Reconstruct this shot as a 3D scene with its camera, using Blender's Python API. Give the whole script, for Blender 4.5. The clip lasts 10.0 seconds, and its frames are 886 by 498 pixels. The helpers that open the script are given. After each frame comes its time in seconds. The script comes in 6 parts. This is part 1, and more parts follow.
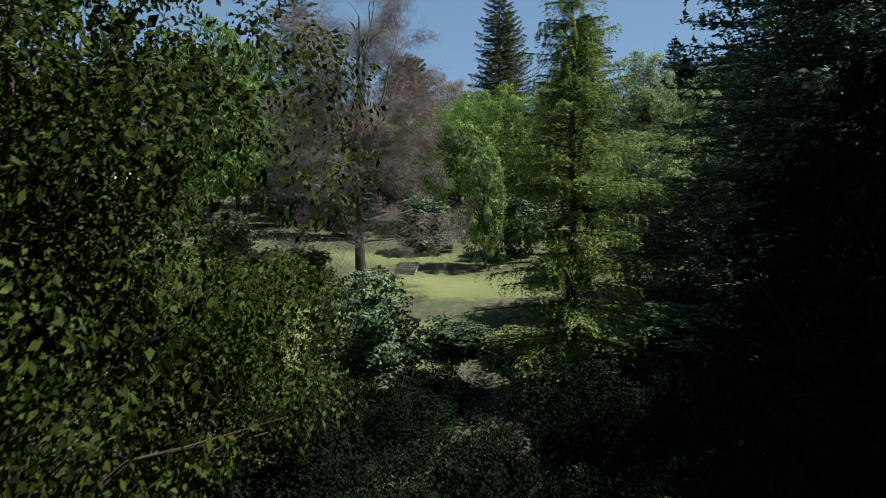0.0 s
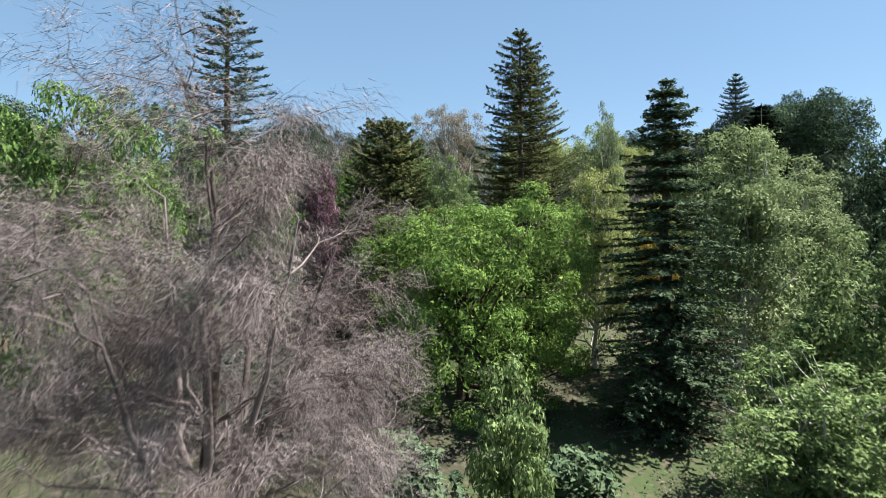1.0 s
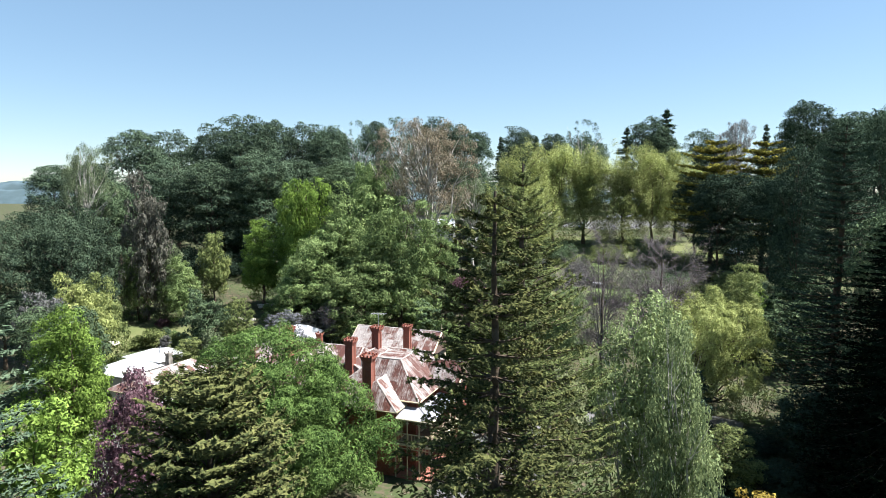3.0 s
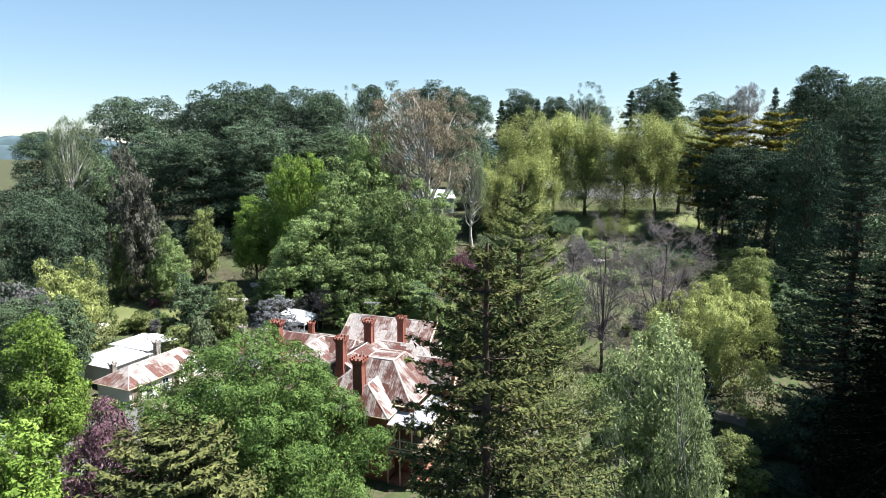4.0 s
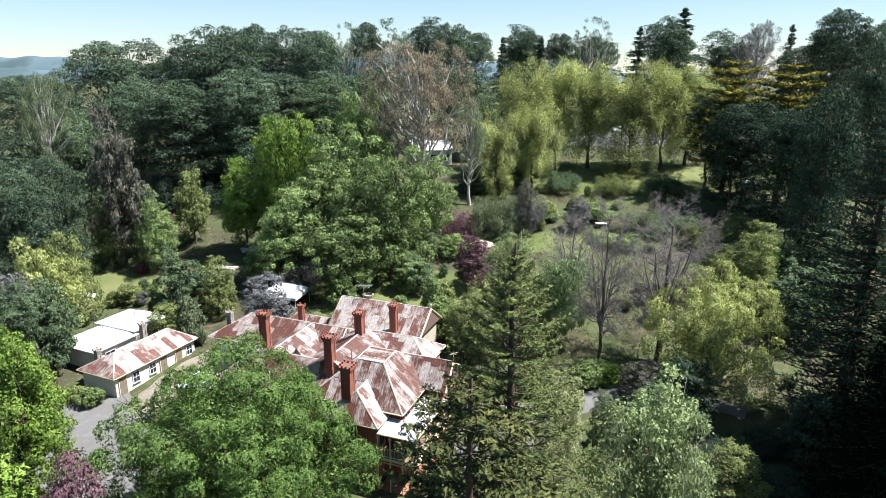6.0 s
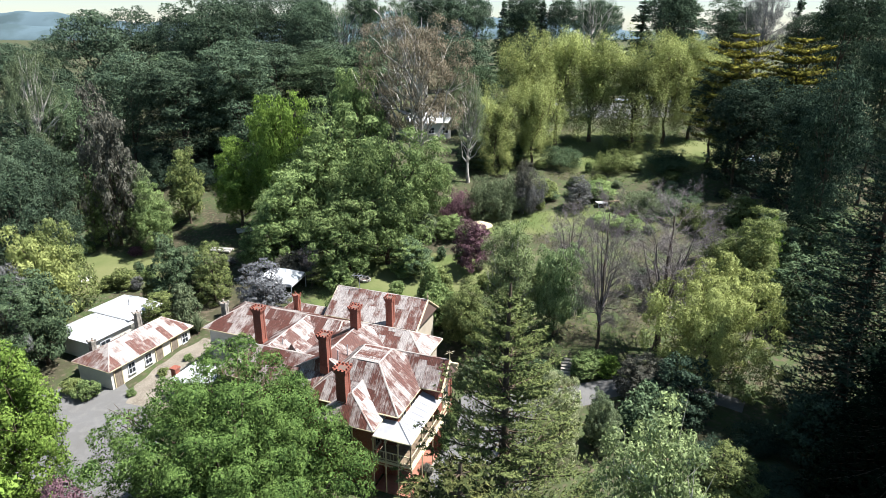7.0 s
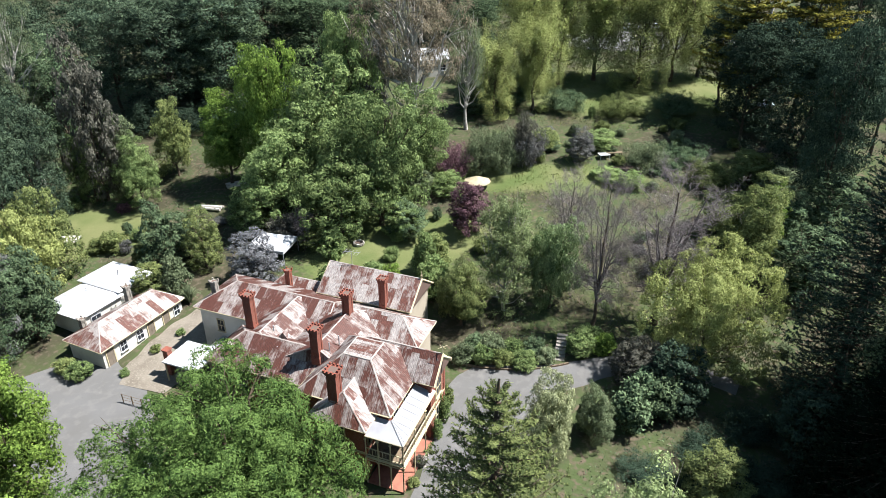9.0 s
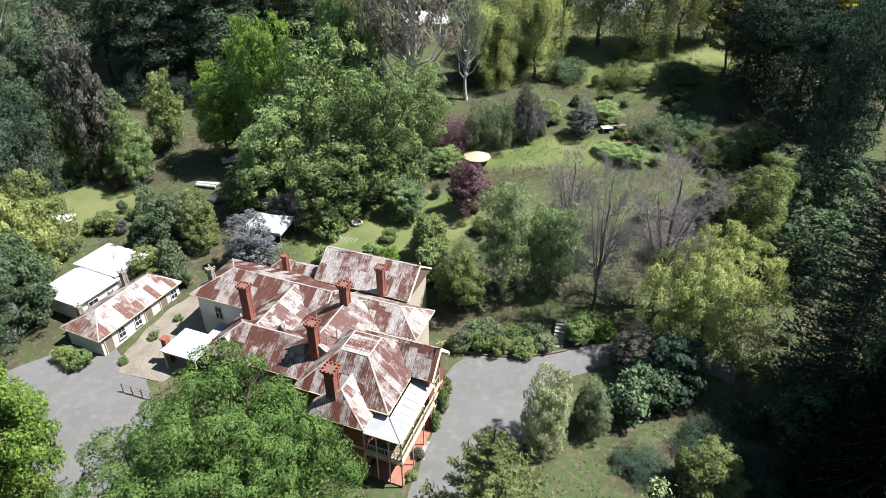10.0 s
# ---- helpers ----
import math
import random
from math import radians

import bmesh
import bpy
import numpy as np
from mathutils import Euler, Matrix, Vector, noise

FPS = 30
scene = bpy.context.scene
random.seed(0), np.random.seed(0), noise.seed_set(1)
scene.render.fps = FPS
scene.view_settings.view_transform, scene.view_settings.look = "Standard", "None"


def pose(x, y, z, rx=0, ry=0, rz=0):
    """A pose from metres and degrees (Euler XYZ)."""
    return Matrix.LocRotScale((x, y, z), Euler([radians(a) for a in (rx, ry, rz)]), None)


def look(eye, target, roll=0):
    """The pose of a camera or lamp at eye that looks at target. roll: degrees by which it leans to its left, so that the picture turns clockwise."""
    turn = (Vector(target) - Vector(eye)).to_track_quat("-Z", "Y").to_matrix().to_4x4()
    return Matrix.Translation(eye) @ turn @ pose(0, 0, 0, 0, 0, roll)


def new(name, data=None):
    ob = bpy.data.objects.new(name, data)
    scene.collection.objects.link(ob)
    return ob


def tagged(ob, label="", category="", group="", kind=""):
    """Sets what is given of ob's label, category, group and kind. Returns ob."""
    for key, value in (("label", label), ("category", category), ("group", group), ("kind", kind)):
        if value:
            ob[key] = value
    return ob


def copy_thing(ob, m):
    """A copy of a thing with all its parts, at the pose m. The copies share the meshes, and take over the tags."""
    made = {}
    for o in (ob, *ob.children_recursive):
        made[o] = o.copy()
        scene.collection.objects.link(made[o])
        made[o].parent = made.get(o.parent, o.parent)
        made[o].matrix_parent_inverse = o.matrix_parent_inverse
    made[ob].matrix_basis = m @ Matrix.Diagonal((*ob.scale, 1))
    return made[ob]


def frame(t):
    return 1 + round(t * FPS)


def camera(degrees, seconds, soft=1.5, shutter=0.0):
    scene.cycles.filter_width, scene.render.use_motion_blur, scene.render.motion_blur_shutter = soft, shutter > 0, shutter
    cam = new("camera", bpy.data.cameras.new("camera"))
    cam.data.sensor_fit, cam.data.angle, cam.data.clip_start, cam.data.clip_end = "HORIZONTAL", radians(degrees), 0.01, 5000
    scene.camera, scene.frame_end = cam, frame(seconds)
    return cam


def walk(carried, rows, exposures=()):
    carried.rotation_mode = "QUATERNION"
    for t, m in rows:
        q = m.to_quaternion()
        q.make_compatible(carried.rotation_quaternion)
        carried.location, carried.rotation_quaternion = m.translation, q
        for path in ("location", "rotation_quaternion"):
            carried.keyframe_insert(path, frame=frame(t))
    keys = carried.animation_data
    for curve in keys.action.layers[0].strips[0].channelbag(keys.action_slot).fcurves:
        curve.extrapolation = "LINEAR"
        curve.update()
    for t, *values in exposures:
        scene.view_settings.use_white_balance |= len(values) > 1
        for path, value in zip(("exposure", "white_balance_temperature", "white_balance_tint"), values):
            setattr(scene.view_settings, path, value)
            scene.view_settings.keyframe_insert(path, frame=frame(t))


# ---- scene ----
cam = camera(69.8, 10.0, soft=0.8, shutter=0.06)
METRES, EYE, TILT, LEAN, TURN = 96.0, -9.6, 0.0, 0.0, 0.0
ROWS = [
    (0.0, 0.0, 0.0, 0.0, 0.0, 0.0, -0.0),
    (0.5, -0.0009, 0.1173, 0.0596, 0.07, 0.02, -0.12),
    (1.0, 0.007, 0.273, 0.1439, 0.2, 0.08, -0.2),
    (1.5, 0.0337, 0.4423, 0.2347, 0.42, 0.05, -0.09),
    (1.8, 0.0480, 0.5396, 0.2987, 0.47, 0.05, -0.13),
    (1.9, 0.0526, 0.5705, 0.3191, 0.48, -1.3, -0.14),
    (2.0, 0.0554, 0.5897, 0.3317, 0.49, -2.57, -0.15),
    (2.5, 0.0576, 0.6066, 0.3449, 0.51, -4.13, -0.16),
    (4.0, 0.0644, 0.6547, 0.389, 0.58, -9.31, -0.21),
    (4.5, 0.0663, 0.6678, 0.4026, 0.6, -10.91, -0.21),
    (5.0, 0.0681, 0.6814, 0.4173, 0.64, -12.67, -0.23),
    (5.5, 0.0696, 0.6928, 0.4314, 0.65, -14.32, -0.24),
    (7.0, 0.0743, 0.7266, 0.476, 0.69, -19.77, -0.28),
    (7.5, 0.0758, 0.7379, 0.4902, 0.7, -21.58, -0.3),
    (8.0, 0.0775, 0.751, 0.5058, 0.71, -23.65, -0.3),
    (8.5, 0.0789, 0.7636, 0.5202, 0.73, -25.7, -0.31),
    (9.0, 0.0802, 0.7777, 0.5359, 0.76, -27.96, -0.31),
    (9.5, 0.0809, 0.7906, 0.5496, 0.77, -30.04, -0.29),
    (10.0, 0.0818, 0.8048, 0.5648, 0.79, -32.32, -0.28),
]
EXPOSURE = [(t, stops, 6150, 10) for t, stops in ((0.0, 1.22), (0.6, 1.64), (1.6, 1.8), (5.0, 1.78), (8.0, 1.6), (10.0, 1.57))]
walk(cam, [(t, pose(0, 0, EYE, TILT, LEAN, TURN) @ pose(METRES * x, METRES * y, METRES * z, 90 + pitch, roll, yaw)) for t, x, y, z, yaw, pitch, roll in ROWS], EXPOSURE)

# ---------------------------------------------------------------- sky and sun
SUN_TO = Vector((1.0, 0.03, 0.0)).normalized()
SUN_UP = radians(59)
world = bpy.data.worlds.new("sky")
scene.world = world
world.use_nodes = True
wn, wl = world.node_tree.nodes, world.node_tree.links
sky = wn.new("ShaderNodeTexSky")
sky.sky_type = "NISHITA"
sky.sun_disc = False
sky.sun_elevation = SUN_UP
sky.sun_rotation = math.atan2(SUN_TO.x, SUN_TO.y)
sky.altitude, sky.air_density, sky.dust_density, sky.ozone_density = 300, 1.0, 0.05, 1.3
soft = wn.new("ShaderNodeMix")  # thin even haze over the whole sky
soft.data_type = "RGBA"
soft.inputs["Factor"].default_value = 0.3
soft.inputs["B"].default_value = (2.7, 4.4, 5.5, 1)
wl.new(sky.outputs[0], soft.inputs["A"])
wl.new(soft.outputs["Result"], wn["Background"].inputs[0])
wn["Background"].inputs[1].default_value = 0.0455
sun_data = bpy.data.lights.new("sun", "SUN")
sun_data.energy, sun_data.angle, sun_data.color = 5.0, radians(0.5), (1.0, 0.96, 0.895)
sun = new("sun", sun_data)
toward = Vector((SUN_TO.x * math.cos(SUN_UP), SUN_TO.y * math.cos(SUN_UP), math.sin(SUN_UP)))
sun.matrix_world = look(toward * 300 + Vector((0, 150, 0)), (0, 150, 0))

# ---------------------------------------------------------------- materials
def material(name, colour, rough=0.7, spec=0.3, metal=0.0, spots=(), bump=0.0, bump_size=20.0, vary=0.0, island=0.0):
    """A surface with noise at several scales. spots: (colour, noise scale, low, high) laid over one another."""
    m = bpy.data.materials.new(name)
    m.use_nodes = True
    n, l = m.node_tree.nodes, m.node_tree.links
    p = n["Principled BSDF"]
    p.inputs["Roughness"].default_value, p.inputs["Metallic"].default_value = rough, metal
    p.inputs["Specular IOR Level"].default_value = spec
    where = n.new("ShaderNodeNewGeometry")
    rgb = n.new("ShaderNodeRGB")
    rgb.outputs[0].default_value = (*colour, 1)
    top = rgb.outputs[0]
    for over, size, low, high in spots:
        tex, ramp, mix = n.new("ShaderNodeTexNoise"), n.new("ShaderNodeMapRange"), n.new("ShaderNodeMix")
        tex.inputs["Scale"].default_value, tex.inputs["Detail"].default_value = size, 5
        ramp.inputs["From Min"].default_value, ramp.inputs["From Max"].default_value = low, high
        mix.data_type = "RGBA"
        l.new(where.outputs["Position"], tex.inputs["Vector"])
        l.new(tex.outputs[0], ramp.inputs["Value"])
        l.new(ramp.outputs[0], mix.inputs["Factor"])
        l.new(top, mix.inputs["A"])
        mix.inputs["B"].default_value = (*over, 1)
        top = mix.outputs["Result"]
    for amount, node, out in ((vary, "ShaderNodeObjectInfo", "Random"), (island, "ShaderNodeNewGeometry", "Random Per Island")):
        if amount:
            info, span, hsv = n.new(node), n.new("ShaderNodeMapRange"), n.new("ShaderNodeHueSaturation")
            span.inputs["To Min"].default_value, span.inputs["To Max"].default_value = 1 - amount, 1 + amount
            l.new(info.outputs[out], span.inputs["Value"])
            l.new(span.outputs[0], hsv.inputs["Value"])
            l.new(top, hsv.inputs["Color"])
            top = hsv.outputs[0]
    l.new(top, p.inputs["Base Color"])
    if bump:
        tex, b = n.new("ShaderNodeTexNoise"), n.new("ShaderNodeBump")
        tex.inputs["Scale"].default_value, tex.inputs["Detail"].default_value = bump_size, 6
        b.inputs["Strength"].default_value, b.inputs["Distance"].default_value = bump, 0.05
        l.new(where.outputs["Position"], tex.inputs["Vector"])
        l.new(tex.outputs[0], b.inputs["Height"])
        l.new(b.outputs[0], p.inputs["Normal"])
    return m


def leaf_material(name, colour, tip, glow=0.3, gloss=0.05):
    """Leaves: two tones by leaf and by bough, some light passing through."""
    m = bpy.data.materials.new(name)
    m.use_nodes = True
    n, l = m.node_tree.nodes, m.node_tree.links
    p = n["Principled BSDF"]
    p.inputs["Roughness"].default_value, p.inputs["Specular IOR Level"].default_value = 0.7, gloss
    geo, tex, mix, info, span, hsv, add = (n.new("ShaderNode" + k) for k in ("NewGeometry", "TexNoise", "Mix", "ObjectInfo", "MapRange", "HueSaturation", "Math"))
    tex.inputs["Scale"].default_value, tex.inputs["Detail"].default_value = 0.45, 3
    l.new(geo.outputs["Position"], tex.inputs["Vector"])
    add.operation = "MULTIPLY_ADD"
    l.new(geo.outputs["Random Per Island"], add.inputs[0])
    add.inputs[1].default_value = 0.55
    l.new(tex.outputs[0], add.inputs[2])
    ramp = n.new("ShaderNodeMapRange")
    ramp.inputs["From Min"].default_value, ramp.inputs["From Max"].default_value = 0.45, 1.05
    l.new(add.outputs[0], ramp.inputs["Value"])
    mix.data_type = "RGBA"
    mix.inputs["A"].default_value, mix.inputs["B"].default_value = (*colour, 1), (*tip, 1)
    l.new(ramp.outputs[0], mix.inputs["Factor"])
    span.inputs["To Min"].default_value, span.inputs["To Max"].default_value = 0.8, 1.2
    l.new(info.outputs["Random"], span.inputs["Value"])
    l.new(span.outputs[0], hsv.inputs["Value"])
    l.new(mix.outputs["Result"], hsv.inputs["Color"])
    l.new(hsv.outputs[0], p.inputs["Base Color"])
    through_leaf, both = n.new("ShaderNodeBsdfTranslucent"), n.new("ShaderNodeMixShader")
    l.new(hsv.outputs[0], through_leaf.inputs["Color"])
    both.inputs[0].default_value = glow
    l.new(p.outputs[0], both.inputs[1])
    l.new(through_leaf.outputs[0], both.inputs[2])
    l.new(both.outputs[0], n["Material Output"].inputs["Surface"])
    return m


LEAVES = {
    "larch": ((0.036, 0.062, 0.017), (0.195, 0.259, 0.069)),
    # deep shade put into the leaf colour of firs and thickets near the start
    "shade_black": ((0.003, 0.006, 0.0035), (0.010, 0.015, 0.008)),
    "fir": ((0.029, 0.044, 0.031), (0.129, 0.165, 0.102)),
    # dusky conifer tone, also used to paint shade on slope plants
    "blue": ((0.011, 0.020, 0.015), (0.054, 0.080, 0.052)),
    # shade is in the first colour, sunlit leaves in the second
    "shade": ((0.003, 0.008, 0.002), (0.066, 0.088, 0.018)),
    "tuft": ((0.022, 0.032, 0.014), (0.112, 0.116, 0.043)),
    "fresh": ((0.071, 0.098, 0.042), (0.270, 0.324, 0.147)),
    "maple": ((0.036, 0.074, 0.016), (0.178, 0.262, 0.060)),
    "oak": ((0.028, 0.058, 0.016), (0.148, 0.226, 0.062)),
    "green": ((0.050, 0.083, 0.030), (0.236, 0.304, 0.116)),
    "dark": ((0.027, 0.047, 0.027), (0.121, 0.164, 0.087)),
    "pine": ((0.016, 0.029, 0.021), (0.099, 0.136, 0.083)),
    "lime": ((0.059, 0.104, 0.019), (0.221, 0.318, 0.066)),
    "spring": ((0.150, 0.176, 0.055), (0.370, 0.405, 0.150)),
    "olive": ((0.062, 0.085, 0.031), (0.215, 0.245, 0.090)),
    "sage": ((0.053, 0.073, 0.040), (0.195, 0.232, 0.128)),
    "grey": ((0.060, 0.062, 0.060), (0.188, 0.185, 0.178)),
    "silver": ((0.077, 0.078, 0.084), (0.243, 0.248, 0.260)),
    "plum": ((0.053, 0.028, 0.035), (0.199, 0.115, 0.136)),
    "brown": ((0.041, 0.042, 0.034), (0.132, 0.128, 0.102)),
    "gold": ((0.016, 0.027, 0.017), (0.312, 0.280, 0.053)),
    "cream": ((0.205, 0.230, 0.105), (0.491, 0.522, 0.301)),
    "gum": ((0.062, 0.058, 0.040), (0.225, 0.185, 0.130)),
    "white": ((0.050, 0.100, 0.034), (0.302, 0.381, 0.185)),
    "amber": ((0.166, 0.114, 0.022), (0.506, 0.400, 0.096)),
}
NEEDLES = ("shade_black", "pine", "dark", "fir", "blue", "tuft", "gold")  # stiff leaves let little light through
LEAF = {k: leaf_material("leaves_" + k, *v, glow=0.08 if k in NEEDLES else 0.3, gloss=0.0 if k in NEEDLES else 0.05) for k, v in LEAVES.items()}
BARK = material("bark", (0.081, 0.059, 0.041), 0.9, 0.2, spots=(((0.037, 0.030, 0.022), 3.0, 0.45, 0.65), ((0.133, 0.118, 0.089), 1.1, 0.55, 0.75)), bump=0.6, bump_size=9)
PALE_BARK = material("pale_bark", (0.42, 0.395, 0.36), 0.85, 0.2, spots=(((0.24, 0.21, 0.18), 1.6, 0.5, 0.7),), bump=0.4, bump_size=7)
GREY_TWIG = material("grey_twigs", (0.2, 0.165, 0.152), 0.9, 0.15, spots=(((0.125, 0.096, 0.086), 0.6, 0.45, 0.65),), island=0.35)
PURPLE_TWIG = material("purple_twigs", (0.165, 0.142, 0.14), 0.9, 0.15, island=0.3)

# ---------------------------------------------------------------- lie of the land
LAND_Y = (-4000, -320, -48, 0, 24, 34, 46, 68, 88, 105.6, 132, 148, 164, 172, 208, 240, 320, 560, 4000)
LAND_Z = (-60, -30, -21, -18.6, -16.4, -14.2, -11.9, -8, -4, -0.5, -0.2, 3.0, 6.1, 7.8, 13.6, 16.8, 19.2, 13, -40)


def land(x, y):
    """Height of the ground: a hillside that rises away from the lawn, with a level shelf for the house."""
    x, y = np.asarray(x, float), np.asarray(y, float)
    z = sum(np.interp(y + d, LAND_Y, LAND_Z) for d in (-5, -2.5, 0, 2.5, 5)) / 5
    up = np.clip((y - 132) / 28, 0, 1)
    z = z + 0.06 * np.clip(x, -130, 0) * up * up * (3 - 2 * up)
    z = z - 3.6 * np.exp(-((x - 46) / 16) ** 2 - ((y - 90) / 20) ** 2)
    rough = np.clip(np.abs(y - 118.4) / 16 - 0.9, 0, 1)
    return z + rough * (0.35 * np.sin(x * 0.13 + 1.3) * np.sin(y * 0.11) + 0.15 * np.sin(x * 0.37) * np.cos(y * 0.31 + 0.6))



# ---------------------------------------------------------------- building tools
def quad_mesh(name, pieces, mats, which=None):
    """One mesh from pieces (verts n x 3, faces m x 4, or m x 3 throughout)."""
    base, vs, fs = 0, [], []
    for v, f in pieces:
        vs.append(v)
        fs.append(f + base)
        base += len(v)
    v, f = np.concatenate(vs).astype(np.float32), np.concatenate(fs).astype(np.int32)
    me = bpy.data.meshes.new(name)
    me.vertices.add(len(v))
    me.vertices.foreach_set("co", v.ravel())
    me.loops.add(f.size)
    me.loops.foreach_set("vertex_index", f.ravel())
    me.polygons.add(len(f))
    me.polygons.foreach_set("loop_start", np.arange(len(f), dtype=np.int32) * f.shape[1])
    me.update(calc_edges=True)
    me.validate()
    for m in mats:
        me.materials.append(m)
    return me


def tube(path, radii, sides=6):
    """A tapered, bent limb along the points of path."""
    path = np.asarray(path, float)
    n = len(path)
    way = np.gradient(path, axis=0)
    way /= np.linalg.norm(way, axis=1)[:, None] + 1e-9
    side = np.cross(way, np.where(np.abs(way[:, 2:]) > 0.9, (1.0, 0, 0), (0, 0, 1.0)))
    side /= np.linalg.norm(side, axis=1)[:, None] + 1e-9
    other = np.cross(way, side)
    a = np.arange(sides) * 2 * np.pi / sides
    ring = np.cos(a)[None, :, None] * side[:, None] + np.sin(a)[None, :, None] * other[:, None]
    v = (path[:, None] + ring * np.asarray(radii, float)[:, None, None]).reshape(-1, 3)
    i, j = np.meshgrid(np.arange(n - 1), np.arange(sides), indexing="ij")
    k = (j + 1) % sides
    f = np.stack([i * sides + j, i * sides + k, (i + 1) * sides + k, (i + 1) * sides + j], -1).reshape(-1, 4)
    return v, f


def unit(v):
    return v / (np.linalg.norm(v, axis=-1, keepdims=True) + 1e-9)


def leaf_quads(rng, p, n, size, narrow=0.55, loose=0.7, along=None, corners=4):
    """Folded leaf blades (or plain three-cornered ones), one at each point, roughly facing n."""
    k = len(p)
    n = unit(unit(n) + loose * rng.normal(size=(k, 3)))
    t = rng.normal(size=(k, 3)) if along is None else along + 0.35 * rng.normal(size=(k, 3))
    t = unit(t - n * (t * n).sum(1)[:, None])
    b = np.cross(n, t)
    half = size * rng.uniform(0.6, 1.35, (k, 1))
    fold = n * half * 0.25
    if corners == 3:
        v = np.stack([p - t * half + b * half * narrow, p - t * half * 0.6 - b * half * narrow, p + t * half], 1).reshape(-1, 3)
        return v, np.arange(3 * k).reshape(-1, 3)
    v = np.stack([p - t * half, p + b * half * narrow + fold, p + t * half, p - b * half * narrow + fold], 1).reshape(-1, 3)
    return v, np.arange(4 * k).reshape(-1, 4)


def bent(a, b, sag, rng, n=6, wild=0.06):
    """Points from a to b that sag or rise on the way and waver."""
    s = np.linspace(0, 1, n)[:, None]
    a, b = np.asarray(a, float), np.asarray(b, float)
    far = np.linalg.norm(b - a)
    p = a + (b - a) * s + np.array([0, 0, 1.0]) * sag * far * 4 * s * (1 - s)
    p[1:-1] += rng.normal(size=(n - 2, 3)) * wild * far * 0.5
    return p


def sphere_dirs(n, rng, low=-0.85):
    """Directions spread evenly over a ball, a little jittered."""
    z = np.linspace(low, 0.985, n) + rng.normal(size=n) * 0.5 / n
    a = np.arange(n) * 2.39996 + rng.uniform(0, 6.28)
    s = np.sqrt(np.clip(1 - z * z, 0, 1))
    return unit(np.stack([s * np.cos(a), s * np.sin(a), z], 1) + rng.normal(size=(n, 3)) * 0.9 / math.sqrt(n))


def fitted(wood, crown, tall, wide, peak=0.9985):
    """Stretches the crown to exactly the height and width meant, the wood with it."""
    p = crown[0][0]
    far = np.quantile(np.hypot(p[:, 0], p[:, 1]), 0.985)
    top = np.quantile(p[:, 2], peak)
    k = np.array([wide / 2 / far, wide / 2 / far, tall / top])
    return [(v * k, f) for v, f in wood], [(v * k, f) for v, f in crown]


